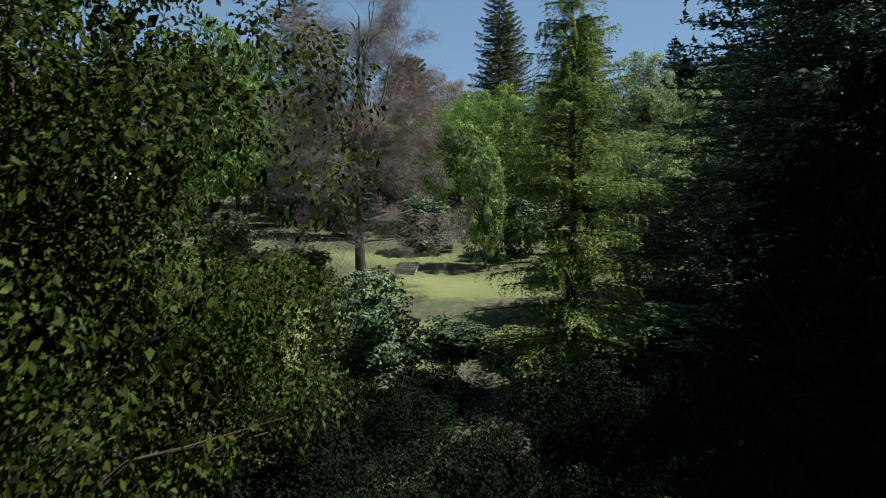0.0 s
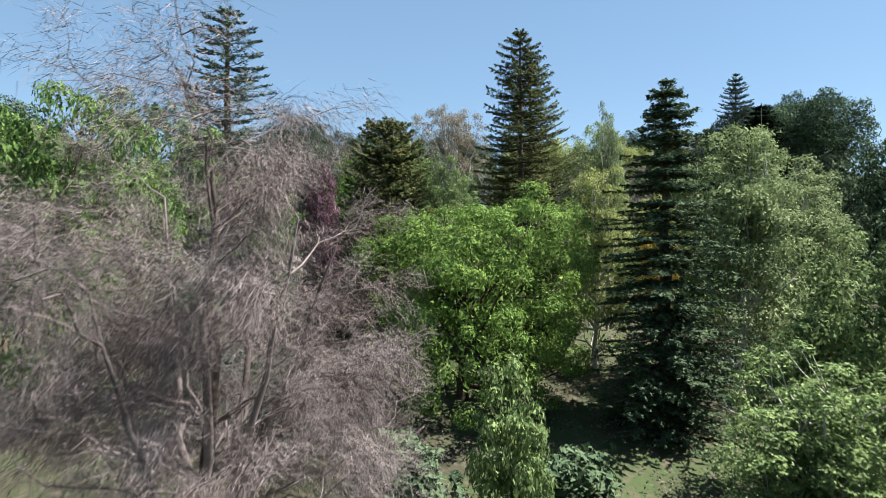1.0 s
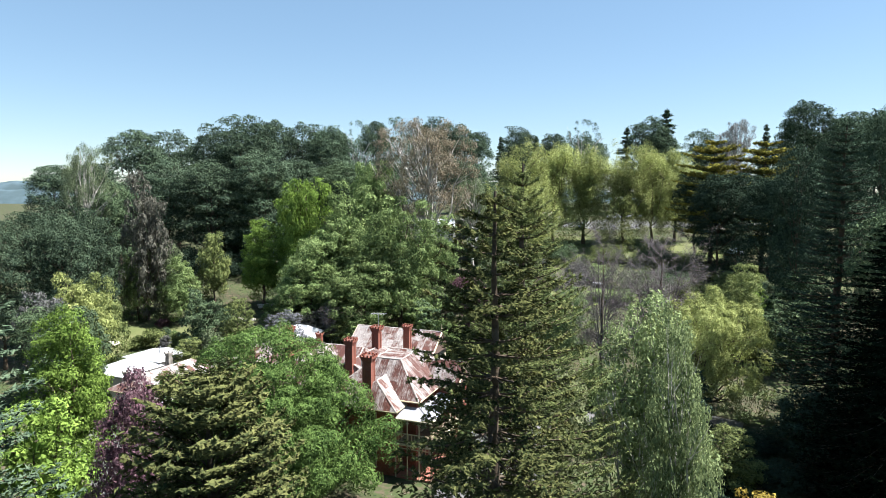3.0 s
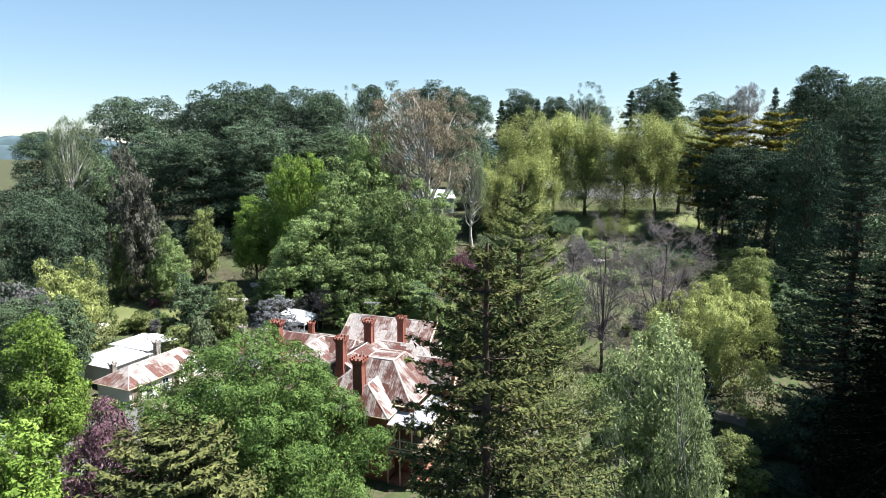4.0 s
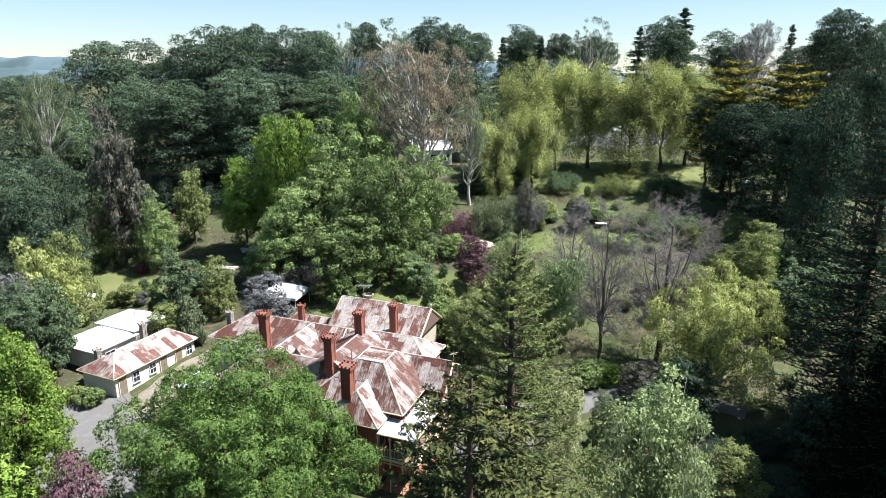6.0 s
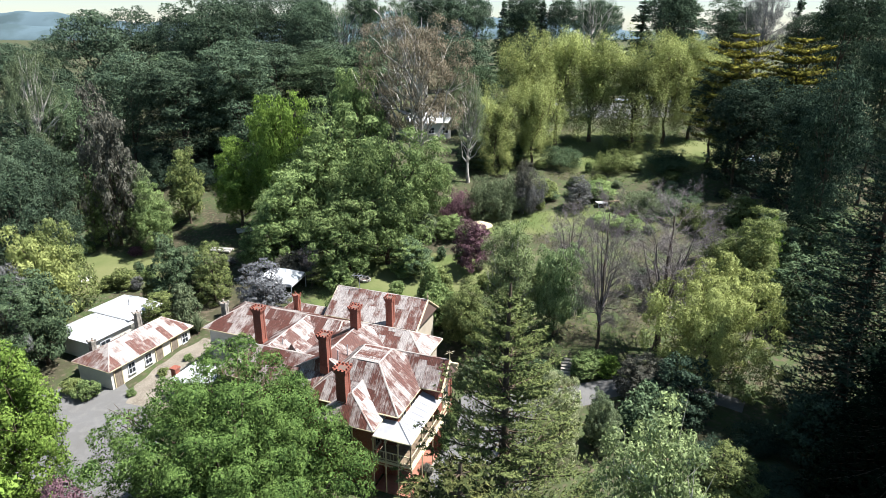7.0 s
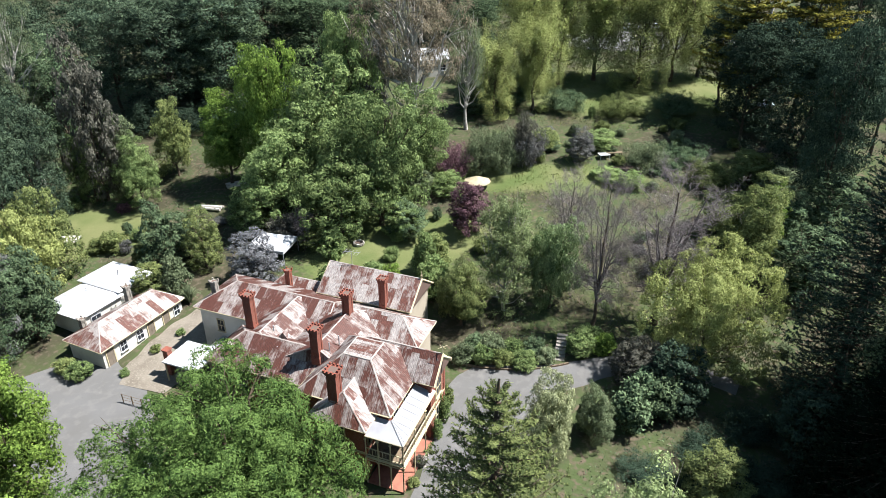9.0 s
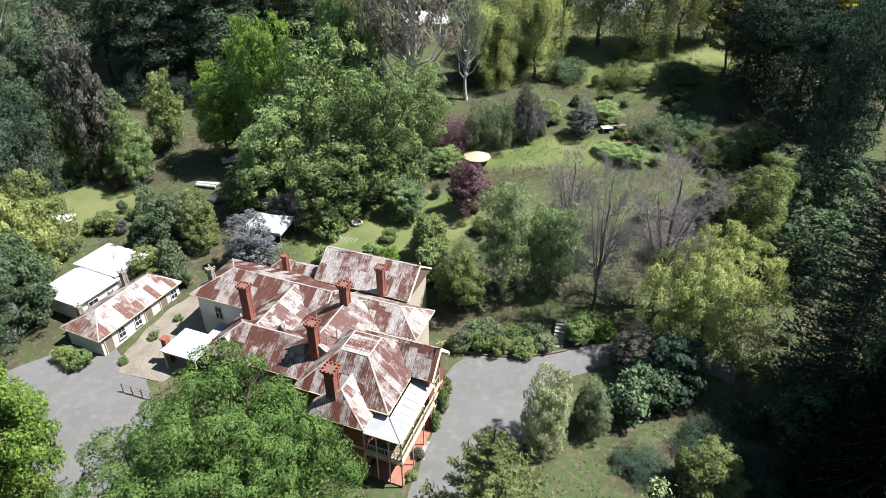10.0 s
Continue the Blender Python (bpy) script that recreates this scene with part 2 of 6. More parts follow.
def grow_crown(seed, tall, wide, low, lobes, lobe, leaves, size, flat=0.8, top=0.5, shell=0.5, limbs=14, girth=0.03, narrow=0.55, loose=0.5, hang=0.0, lumps=0.2, square=2.0, core=0.12, corners=4, up=0.7, thin=0.55):
    """A branching tree: trunk, limbs that end in boughs, and leaves round each bough.
    low: height of the crown's foot; top: how far the widest part lies up the crown; lumps: how uneven its outline is."""
    rng = np.random.default_rng(seed)
    d = sphere_dirs(lobes, rng)
    w = rng.normal(size=(5, 3)) * 2.2
    swell = 1 + lumps * np.sin(d @ w.T + rng.uniform(0, 6.28, 5)).sum(1) / 2.2
    rad = (1 - (1 - shell) * rng.uniform(0, 1, lobes) ** 1.8) * swell
    mid = low + (tall - low) * top
    half = np.where(d[:, 2] > 0, tall - mid - lobe, mid - low)
    span = wide / 2 - lobe
    body = np.sign(d) * np.abs(d) ** (2 / square)
    c = body * rad[:, None] * np.stack([np.full(lobes, span), np.full(lobes, span), half], 1)
    c[:, 2] += mid
    r = lobe * rng.uniform(0.55, 1.3, lobes)
    share = r ** 2 / (r ** 2).sum()
    owner = rng.choice(lobes, leaves, p=share)
    ld = unit(rng.normal(size=(leaves, 3)) + unit(c - (0, 0, mid))[owner] * 0.55 + (0, 0, 0.25))
    lump = 1 + 0.22 * np.sin(ld[:, 0] * 5 + owner) * np.sin(ld[:, 1] * 5 + 2 * owner) + 0.15 * np.sin(ld[:, 2] * 7 + owner)
    p = c[owner] + ld * (r[owner] * rng.uniform(thin, 1.08, leaves) * lump)[:, None] * (1, 1, flat)
    if hang:
        p[:, 2] -= hang * rng.uniform(0, 1, leaves) ** 2
    along = np.tile((0, 0, -1.0), (leaves, 1)) if hang else None
    crown = leaf_quads(rng, p, ld + (0, 0, up), size, narrow, loose, along, corners)
    if core:
        k = rng.integers(0, lobes, int(leaves * core))
        q = (c[k] - (0, 0, mid)) * rng.uniform(0.3, 0.85, (len(k), 1)) + (0, 0, mid)
        extra = leaf_quads(rng, q + rng.normal(size=q.shape) * lobe * 0.3, rng.normal(size=q.shape), size * 1.9, narrow, 1.0, None, corners)
        crown = (np.concatenate([crown[0], extra[0]]), np.concatenate([crown[1], extra[1] + len(crown[0])]))
    crown[0][:, 2] = np.maximum(crown[0][:, 2], 0.1)
    g = girth * tall
    trunk_top = low + (tall - low) * 0.72
    spine = bent((0, 0, -0.4), (0, 0, trunk_top), 0, rng, 9, 0.02)
    wood = [tube(spine, np.linspace(g, g * 0.22, 9) * np.r_[1.5, 1.1, np.ones(7)], 9)]
    for k in rng.permutation(lobes)[:limbs]:
        start = spine[int(np.clip(1 + 7 * (c[k, 2] * rng.uniform(0.35, 0.75)) / trunk_top, 1, 7))]
        w = bent(start, c[k], -0.04, rng, 5, 0.1)
        wood.append(tube(w, np.linspace(g * 0.42, g * 0.06, 5), 5))
        for _ in range(2):
            w2 = bent(w[3], c[k] + rng.normal(size=3) * lobe * 0.8, 0.03, rng, 3, 0.1)
            wood.append(tube(w2, np.linspace(g * 0.16, g * 0.03, 3), 3))
    return fitted(wood, [crown], tall, wide)


def grow_spire(seed, tall, wide, low, whorls, arms, leaves, size, droop=0.25, open_=0.5, taper=0.8, girth=0.018, narrow=0.35, blunt=0.05, ragged=0.3, lift=0.3, hang=0.0, corners=4):
    """A conifer with one straight stem and whorls of sweeping branches, each with side sprays."""
    rng = np.random.default_rng(seed)
    g = girth * tall
    spine = bent((0, 0, -0.4), (0, 0, tall * 0.985), 0, rng, 10, 0.006)
    wood, tufts, faces, ways = [tube(spine, np.linspace(g, g * 0.08, 10), 8)], [], [], []
    levels = np.linspace(0, 1, whorls) + rng.normal(size=whorls) * 0.3 / whorls
    reach_at = blunt + (1 - blunt) * np.clip(1 - levels, 0, 1) ** taper
    total = reach_at.sum() * arms
    for s, reach in zip(levels, reach_at):
        z = low + (tall - low) * np.clip(s, 0.0, 0.99)
        reach = wide / 2 * reach * rng.uniform(0.85, 1.1) * min(1.0, 0.8 + 1.6 * max(s, 0))
        for j in range(arms):
            a = 2 * np.pi * (j + rng.uniform(-0.35, 0.35)) / arms + s * 97
            far = reach * rng.uniform(1 - ragged, 1.12)
            per = max(6, int(leaves * (far / (wide / 2)) / total * 1.05))
            out = np.array([math.cos(a), math.sin(a), 0.0])
            tip = np.array([0, 0, z]) + out * far + np.array([0, 0, far * (lift * s - droop * (1 - s))])
            w = bent((0, 0, z), tip, -0.06 if lift > 0.2 else 0.05, rng, 5, 0.03)
            wood.append(tube(w, np.linspace(g * 0.16 * (1.15 - s), 0.012, 5), 3))
            q = open_ + (1.03 - open_) * rng.uniform(0, 1, per) ** 0.7
            k = np.clip(q * 4, 0, 3.999)
            at = w[k.astype(int)] + (w[np.minimum(k.astype(int) + 1, 4)] - w[k.astype(int)]) * (k % 1)[:, None]
            side = np.array([-math.sin(a), math.cos(a), 0])
            spray = rng.integers(-4, 5, (per, 1)) / 4 + rng.normal(size=(per, 1)) * 0.08
            spread = spray * far * 0.30 * (1.15 - q[:, None] * 0.8)
            fall = np.abs(spread) * 0.3 + hang * rng.uniform(0, 1, (per, 1)) ** 2
            at = at + side * spread + out * np.abs(spread) * 0.35 + np.array([0, 0, 1.0]) * (rng.normal(size=(per, 1)) * size * 0.7 - fall)
            tufts.append(at)
            faces.append(np.tile((0, 0, 1.0), (per, 1)) + out * 0.7)
            ways.append(np.tile(out, (per, 1)) + side * np.sign(spread) * 0.8 + np.array([0, 0, -1.0]) * (1.5 if hang else 0.0))
    crown = [leaf_quads(rng, np.concatenate(tufts), np.concatenate(faces), size, narrow, 0.6, np.concatenate(ways), corners)]
    return fitted(wood, crown, tall, wide)


def grow_araucaria(seed, tall, wide, low, whorls, arms, leaves, size, droop=0.1, lift=0.35, curl=0.3, taper=0.7, blunt=0.1, ragged=0.25, bare=0.25, cords=14, girth=0.018, narrow=0.3, hang=0.0):
    """A conifer whose tiers of long arms carry cord-like side sprays, upturned at the tips. bare: the leafless inner share of each arm."""
    rng = np.random.default_rng(seed)
    g = girth * tall
    spine = bent((0, 0, -0.4), (0, 0, tall * 0.985), 0, rng, 10, 0.006)
    wood, at, face, way = [tube(spine, np.linspace(g, g * 0.1, 10), 8)], [], [], []
    levels = np.linspace(0, 1, whorls)
    reach_at = blunt + (1 - blunt) * (1 - levels) ** taper
    reach_at *= np.minimum(1, 0.75 + 2.0 * levels)
    per = leaves / (reach_at.sum() * arms * cords)
    for s, reach in zip(levels, reach_at):
        z0 = low + (tall - low) * 0.97 * s + rng.normal() * 0.15
        for j in range(arms):
            a = 2 * np.pi * (j + rng.uniform(-0.3, 0.3)) / arms + s * 61
            far = wide / 2 * reach * rng.uniform(1 - ragged, 1.1)
            out, side = np.array([math.cos(a), math.sin(a), 0.0]), np.array([-math.sin(a), math.cos(a), 0.0])
            rise = far * (lift * s - droop * (1 - s) + rng.normal() * 0.04)
            q = np.linspace(0, 1, 7)[:, None]
            arm = np.array([0, 0, z0]) + out * far * q + np.array([0, 0, 1.0]) * (rise * q - curl * far * q * (1 - q) * 0.9) + side * far * 0.06 * rng.normal() * q ** 2
            wood.append(tube(arm, np.linspace(g * 0.2 * (1.1 - 0.8 * s), 0.012, 7), 4))
            n = max(1, round(per * reach))
            q = np.repeat(np.linspace(bare, 1.0, cords) + rng.normal(size=cords) * 0.02, n)
            hand = np.repeat(np.where(np.arange(cords) % 2, 1.0, -1.0), n)
            long_ = np.repeat(far * 0.30 * rng.uniform(0.7, 1.2, cords), n) * (1.15 - 0.75 * q)
            k = np.clip(q, 0, 0.999) * 6
            i = k.astype(int)
            foot = arm[i] + (arm[i + 1] - arm[i]) * (k - i)[:, None]
            run = rng.uniform(0, 1, len(q))
            d = unit(out * 0.75 + side * hand[:, None] + np.array([0, 0, 0.22 + 0.25 * s]))
            p = foot + d * (long_ * run)[:, None] + np.array([0, 0, 1.0]) * (0.18 * long_ * run ** 2 - hang * run ** 2 * rng.uniform(0.3, 1, len(q)))[:, None]
            at.append(p + rng.normal(size=p.shape) * size * 0.28)
            face.append(np.tile((0, 0, 1.0), (len(q), 1)) + out * 0.6)
            way.append(d + np.array([0, 0, 0.25 - 1.4 * min(hang, 1)]))
    return fitted(wood, [leaf_quads(rng, np.concatenate(at), np.concatenate(face), size, narrow, 0.55, np.concatenate(way), 3)], tall, wide, 0.99995)


def grow_bare(seed, tall, wide, twigs, girth=0.02, droop=0.25, low=0.25, weight=1.0, blades=0.012):
    """A leafless tree: stem, limbs, branches and a haze of twigs."""
    rng = np.random.default_rng(seed)
    g = girth * tall
    spine = bent((0, 0, -0.4), (0, 0, tall * 0.92), 0, rng, 12, 0.008)
    wood, ends = [tube(spine, g * np.linspace(1, 0.12, 12) ** 0.9 * np.r_[1.5, 1.1, np.ones(10)], 9)], []
    leaders = [spine]
    for i in range(7):
        a = 2 * np.pi * (i + rng.uniform(-0.2, 0.2)) / 7
        s = rng.uniform(0.3, 0.5)
        start = spine[int(s * 11)]
        tip = np.array([math.cos(a) * wide * 0.26, math.sin(a) * wide * 0.26, tall * rng.uniform(0.72, 0.93)])
        lead = bent(start, tip, -0.05, rng, 10, 0.012)
        wood.append(tube(lead, np.linspace(g * 0.5, g * 0.08, 10), 7))
        leaders.append(lead)
    for i in range(110):
        lead = leaders[i % 8] if i % 3 else spine
        k = int(rng.integers(2 if lead is spine else 1, len(lead)))
        start = lead[k]
        s = start[2] / tall
        if s < low * 0.8:
            continue
        a = math.atan2(start[1], start[0]) + rng.normal() * 1.1 if lead is not spine else rng.uniform(0, 2 * np.pi)
        far = wide / 2 * rng.uniform(0.4, 0.9) * (1.2 - 0.6 * s)
        tip = start + np.array([math.cos(a) * far, math.sin(a) * far, far * (0.9 * s - 0.1)])
        limb = bent(start, tip, 0.08, rng, 7, 0.05)
        wood.append(tube(limb, np.linspace(g * 0.2 * (1.25 - s), g * 0.03, 7), 5))
        for _ in range(6):
            at = limb[rng.integers(2, 7)]
            end = at + unit(rng.normal(size=3) * 0.8 + (limb[-1] - limb[0]) / far * 0.8 + (0, 0, 0.1 - droop * 0.7)) * far * rng.uniform(0.3, 0.65)
            br = bent(at, end, 0.06, rng, 5, 0.07)
            wood.append(tube(br, np.linspace(g * 0.045, g * 0.01, 5), 4))
            ends += [(br[rng.integers(1, 5)], unit(end - at)) for _ in range(6)]
    at = np.array([e[0] for e in ends])
    way = np.array([e[1] for e in ends])
    pick = rng.integers(0, len(at), twigs)
    length = tall * 0.024 * weight * rng.uniform(0.5, 1.6, (twigs, 1))
    first = at[pick] + rng.normal(size=(twigs, 3)) * tall * 0.012
    d = unit(way[pick] + 0.75 * rng.normal(size=(twigs, 3)) - (0, 0, droop))
    side = unit(np.cross(d, rng.normal(size=(twigs, 3)))) * blades * rng.uniform(0.6, 1.5, (twigs, 1))
    end = first + d * length + np.array([0, 0, -1.0]) * length * droop * 0.5
    v = np.stack([first - side, first + side, end], 1).reshape(-1, 3)
    return fitted(wood, [(v, np.arange(3 * twigs).reshape(-1, 3))], tall, wide)


def grow_flax(seed, tall, wide, blades):
    """A clump of long arching sword leaves."""
    rng = np.random.default_rng(seed)
    out = []
    for _ in range(blades):
        a, lean = rng.uniform(0, 6.28), rng.uniform(0.15, 1.0)
        s = np.linspace(0, 1, 5)[:, None]
        far = np.array([math.cos(a), math.sin(a), 0]) * wide / 2 * lean
        p = far * s ** 1.3 + np.array([0, 0, 1.0]) * tall * rng.uniform(0.7, 1.0) * (s - 0.55 * lean * s ** 3)
        side = np.array([-math.sin(a), math.cos(a), 0]) * 0.045 * (1 - 0.85 * s ** 2)
        v = np.concatenate([p - side, p + side])
        i = np.arange(4)
        out.append((v, np.stack([i, i + 1, i + 6, i + 5], 1)))
    return [tube([(0, 0, -0.2), (0, 0, 0.1), (0, 0, 0.25)], [0.12, 0.1, 0.05], 6), tube([(0.1, 0, -0.2), (0.1, 0, 0.1), (0.1, 0.1, 0.2)], [0.1, 0.08, 0.04], 5)], out


SPECIES = {  # tall, wide, how to grow it, the wood
    "column": (15, 8.5, lambda s: grow_crown(s, 15, 8.5, 0.4, 110, 0.85, 22000, 0.125, limbs=14, girth=0.016, top=0.45, shell=0.75, lumps=0.3, corners=3, thin=0.78, up=0.25, loose=0.4), BARK),
    "great": (15, 12, lambda s: grow_crown(s, 15, 12, 0.4, 150, 0.95, 27000, 0.145, limbs=14, girth=0.02, top=0.45, shell=0.75, lumps=0.32, corners=3, thin=0.8, up=0.25, loose=0.38), BARK),
    "great_fir": (34, 21, lambda s: grow_araucaria(s, 34, 21, 0.6, 48, 10, 130000, 0.16, droop=0.3, lift=0.15, curl=0.2, taper=0.65, blunt=0.08, ragged=0.35, bare=0.05, cords=18, narrow=0.42, hang=0.4), BARK),
    "near_fir": (34, 14, lambda s: grow_araucaria(s, 34, 14, 0.6, 56, 10, 130000, 0.16, droop=0.35, lift=0.12, curl=0.2, taper=0.6, blunt=0.1, ragged=0.3, bare=0.02, cords=16, narrow=0.42, hang=0.4), BARK),
    "bunya": (28.8, 12, lambda s: grow_araucaria(s, 28.8, 12, 1.5, 40, 8, 95000, 0.12, droop=0.22, lift=0.25, curl=0.35, taper=0.58, blunt=0.14, ragged=0.4, bare=0.3, cords=12, narrow=0.36, hang=0.35), BARK),
    "monkey": (20, 9, lambda s: grow_araucaria(s, 20, 9, 0.6, 38, 13, 90000, 0.135, droop=0.15, lift=0.75, curl=0.25, taper=0.42, blunt=0.12, ragged=0.14, bare=0.35, cords=10, narrow=0.4), BARK),
    "thicket": (3, 5, lambda s: grow_crown(s, 3, 5, 0.1, 120, 0.45, 12000, 0.06, limbs=12, girth=0.02, top=0.4, shell=0.6, lumps=0.3, corners=3), BARK),
    "oak": (14, 19, lambda s: grow_crown(s, 14, 19, 0.9, 250, 1.08, 140000, 0.1, limbs=30, girth=0.035, top=0.4, shell=0.74, square=2.3, lumps=0.24, loose=0.3, up=0.1, thin=0.9, core=0.16, corners=3), BARK),
    "dome": (13, 8, lambda s: grow_crown(s, 13, 8, 0.5, 100, 0.8, 7600, 0.19, limbs=10, girth=0.018, top=0.45, shell=0.78, lumps=0.25, square=2.2, corners=3, thin=0.75, up=0.3, loose=0.4), BARK),
    "maple": (15, 17, lambda s: grow_crown(s, 15, 17, 1.0, 170, 1.1, 60000, 0.115, limbs=24, girth=0.025, top=0.42, shell=0.76, square=2.3, corners=3, lumps=0.34, thin=0.75, up=0.4, loose=0.4), BARK),
    "near": (14, 12.5, lambda s: grow_crown(s, 14, 12.5, 0.3, 260, 0.95, 44000, 0.078, limbs=60, girth=0.012, top=0.42, shell=0.35, square=2.6, core=0.12, narrow=0.55), BARK),
    "broad": (15, 12, lambda s: grow_crown(s, 15, 12, 0.5, 100, 1.2, 11000, 0.235, limbs=10, girth=0.02, top=0.45, shell=0.75, lumps=0.32, corners=3, thin=0.75, up=0.25, loose=0.4), BARK),
    "elm": (18, 8, lambda s: grow_crown(s, 18, 8, 2.0, 100, 0.95, 30000, 0.125, flat=1.5, limbs=30, girth=0.012, top=0.6, shell=0.45, hang=2.2, narrow=0.4, lumps=0.4, square=2.6, corners=3, up=1.3), BARK),
    "thin": (15, 8, lambda s: grow_crown(s, 15, 8, 0.8, 150, 0.7, 26000, 0.088, limbs=60, girth=0.012, top=0.45, shell=0.35, lumps=0.3, corners=3), PALE_BARK),
    "pine": (26, 13, lambda s: grow_crown(s, 26, 13, 1.0, 150, 1.5, 25000, 0.19, flat=0.62, limbs=12, girth=0.012, top=0.6, shell=0.62, narrow=0.42, loose=0.5, lumps=0.2, square=2.3, corners=3, thin=0.72, up=0.4, core=0.05), BARK),
    "gum": (27, 16, lambda s: grow_crown(s, 27, 16, 8.0, 150, 1.05, 30000, 0.13, flat=0.75, limbs=40, girth=0.021, top=0.5, shell=0.55, narrow=0.4, hang=0.5, lumps=0.25, corners=3, core=0.02), PALE_BARK),
    "hoop": (28, 16, lambda s: grow_araucaria(s, 28, 16, 0.8, 38, 8, 160000, 0.095, droop=0.02, lift=0.55, curl=0.45, taper=0.8, blunt=0.06, ragged=0.22, bare=0.18, cords=18, narrow=0.32), BARK),
    "tall_hoop": (31, 13, lambda s: grow_araucaria(s, 31, 13, 0.8, 44, 8, 85000, 0.13, droop=0.14, lift=0.3, curl=0.3, taper=0.62, blunt=0.08, ragged=0.25, bare=0.15, cords=14, narrow=0.34), BARK),
    "dark_hoop": (28, 10, lambda s: grow_araucaria(s, 28, 10, 0.6, 48, 8, 90000, 0.13, droop=0.35, lift=0.1, curl=0.2, taper=0.55, blunt=0.1, ragged=0.5, bare=0.1, cords=12, narrow=0.38, hang=0.5), BARK),
    "norfolk": (30, 10, lambda s: grow_araucaria(s, 30, 10, 1.5, 29, 6, 46000, 0.14, droop=0.04, lift=0.3, curl=0.25, taper=0.6, blunt=0.17, ragged=0.15, bare=0.2, cords=18, narrow=0.3), BARK),
    "larch": (17.5, 7, lambda s: grow_araucaria(s, 17.5, 7, 1, 36, 6, 120000, 0.06, droop=0.2, lift=0.25, curl=-0.1, taper=0.6, blunt=0.1, ragged=0.55, bare=0.12, cords=14, narrow=0.28, hang=0.9, girth=0.012), BARK),
    "spire": (18, 6, lambda s: grow_spire(s, 18, 6, 0.5, 30, 7, 7500, 0.24, droop=0.3, open_=0.05, taper=0.85, blunt=0.08, corners=3, narrow=0.5, ragged=0.7, lift=0.1), BARK),
    "cedar": (20, 12, lambda s: grow_araucaria(s, 20, 12, 5.0, 11, 9, 30000, 0.2, droop=-0.12, lift=0.3, curl=0.05, taper=0.4, blunt=0.28, ragged=0.3, bare=0.1, cords=16, narrow=0.42), BARK),
    "bare": (22.5, 12.5, lambda s: grow_bare(s, 22.5, 12.5, 165000, girth=0.016, droop=0.4, blades=0.0055, low=0.10, weight=0.75), GREY_TWIG),
    "bare_far": (16, 10, lambda s: grow_bare(s, 16, 10, 20000, droop=0.0, blades=0.012, girth=0.022), PURPLE_TWIG),
    "flax": (1.8, 2.4, lambda s: grow_flax(s, 1.8, 2.4, 90), BARK),
    "shrub": (2.4, 2.9, lambda s: grow_crown(s, 2.4, 2.9, 0.1, 40, 0.40, 2600, 0.10, limbs=4, girth=0.02, top=0.4, shell=0.7, corners=3), BARK),
    "bush": (4.8, 4.0, lambda s: grow_crown(s, 4.8, 4.0, 0.1, 60, 0.58, 3600, 0.155, limbs=5, girth=0.02, top=0.42, shell=0.7, lumps=0.3, corners=3), BARK),
}
WORDS = {
    "oak": ("broad oak in fresh mid-green leaf", "tree"), "near": ("leafy spreading tree with small pointed leaves", "tree"), "maple": ("rounded maple with bright spring leaves", "tree"), "broad": ("leafy round-crowned park tree", "tree"),
    "elm": ("tall light-limbed tree with hanging yellow-green leaves", "tree"), "dome": ("dense rounded tree with small leaves", "tree"), "thin": ("slender tree just coming into leaf", "tree"), "pine": ("tall dark pine with clumped needles", "pine"),
    "gum": ("tall eucalypt with pale limbs and sparse tufted leaves", "tree"), "hoop": ("tall conifer with whorled upswept branches", "conifer"), "dark_hoop": ("dense dark conifer with drooping branches", "conifer"),
    "column": ("upright leafy tree with a dense crown", "tree"), "great": ("great leafy tree with a lobed crown", "tree"), "near_fir": ("dense dark fir with drooping branches", "fir"), "great_fir": ("huge spreading fir with layered branches", "fir"), "thicket": ("tangled dark thicket of small leaves", "shrub"), "bunya": ("tall conifer with tufted branch ends and grey limbs", "conifer"), "monkey": ("broad young conifer with a dome of spiky cords", "conifer"),
    "tall_hoop": ("tall conifer with dense layered branches", "conifer"),
    "norfolk": ("open conifer with level whorled branches", "conifer"), "larch": ("soft green larch with a straight dark trunk", "conifer"), "spire": ("narrow pointed conifer on the skyline", "conifer"),
    "cedar": ("flat-layered cedar with golden branch tops", "cedar"), "bare": ("large leafless grey tree with drooping twigs", "bare tree"), "bare_far": ("leafless tree with a purple-grey haze of twigs", "bare tree"),
    "flax": ("spiky clump with long sword leaves", "flax"), "shrub": ("low garden shrub", "shrub"), "bush": ("tall rounded garden bush", "shrub"),
}
TONE = {"oak": "oak", "maple": "green", "dome": "green", "near": "green", "broad": "green", "elm": "spring", "thin": "sage", "pine": "pine", "gum": "gum", "hoop": "olive", "dark_hoop": "dark", "norfolk": "pine",
        "larch": "larch", "spire": "pine", "cedar": "gold", "bunya": "tuft", "monkey": "tuft", "great": "green", "column": "green", "great_fir": "blue", "near_fir": "shade_black", "thicket": "shade_black", "tall_hoop": "fir", "flax": "sage", "shrub": "green", "bush": "green"}
COLOUR = {"larch": "soft green", "tuft": "dull olive", "blue": "dusky blue-green", "shade_black": "nearly black-green", "fir": "blue-green", "shade": "deep green", "fresh": "pale green", "maple": "bright green", "oak": "mid-green", "green": "fresh green", "dark": "dark green", "pine": "blackish green", "lime": "lime-green", "spring": "yellow-green", "olive": "olive-green", "sage": "grey-green",
          "grey": "brownish grey", "silver": "silver-grey", "plum": "purple", "brown": "dull brown", "gold": "gold-tipped", "cream": "cream-variegated", "gum": "brown-green", "white": "white-flowering", "amber": "amber-yellow"}
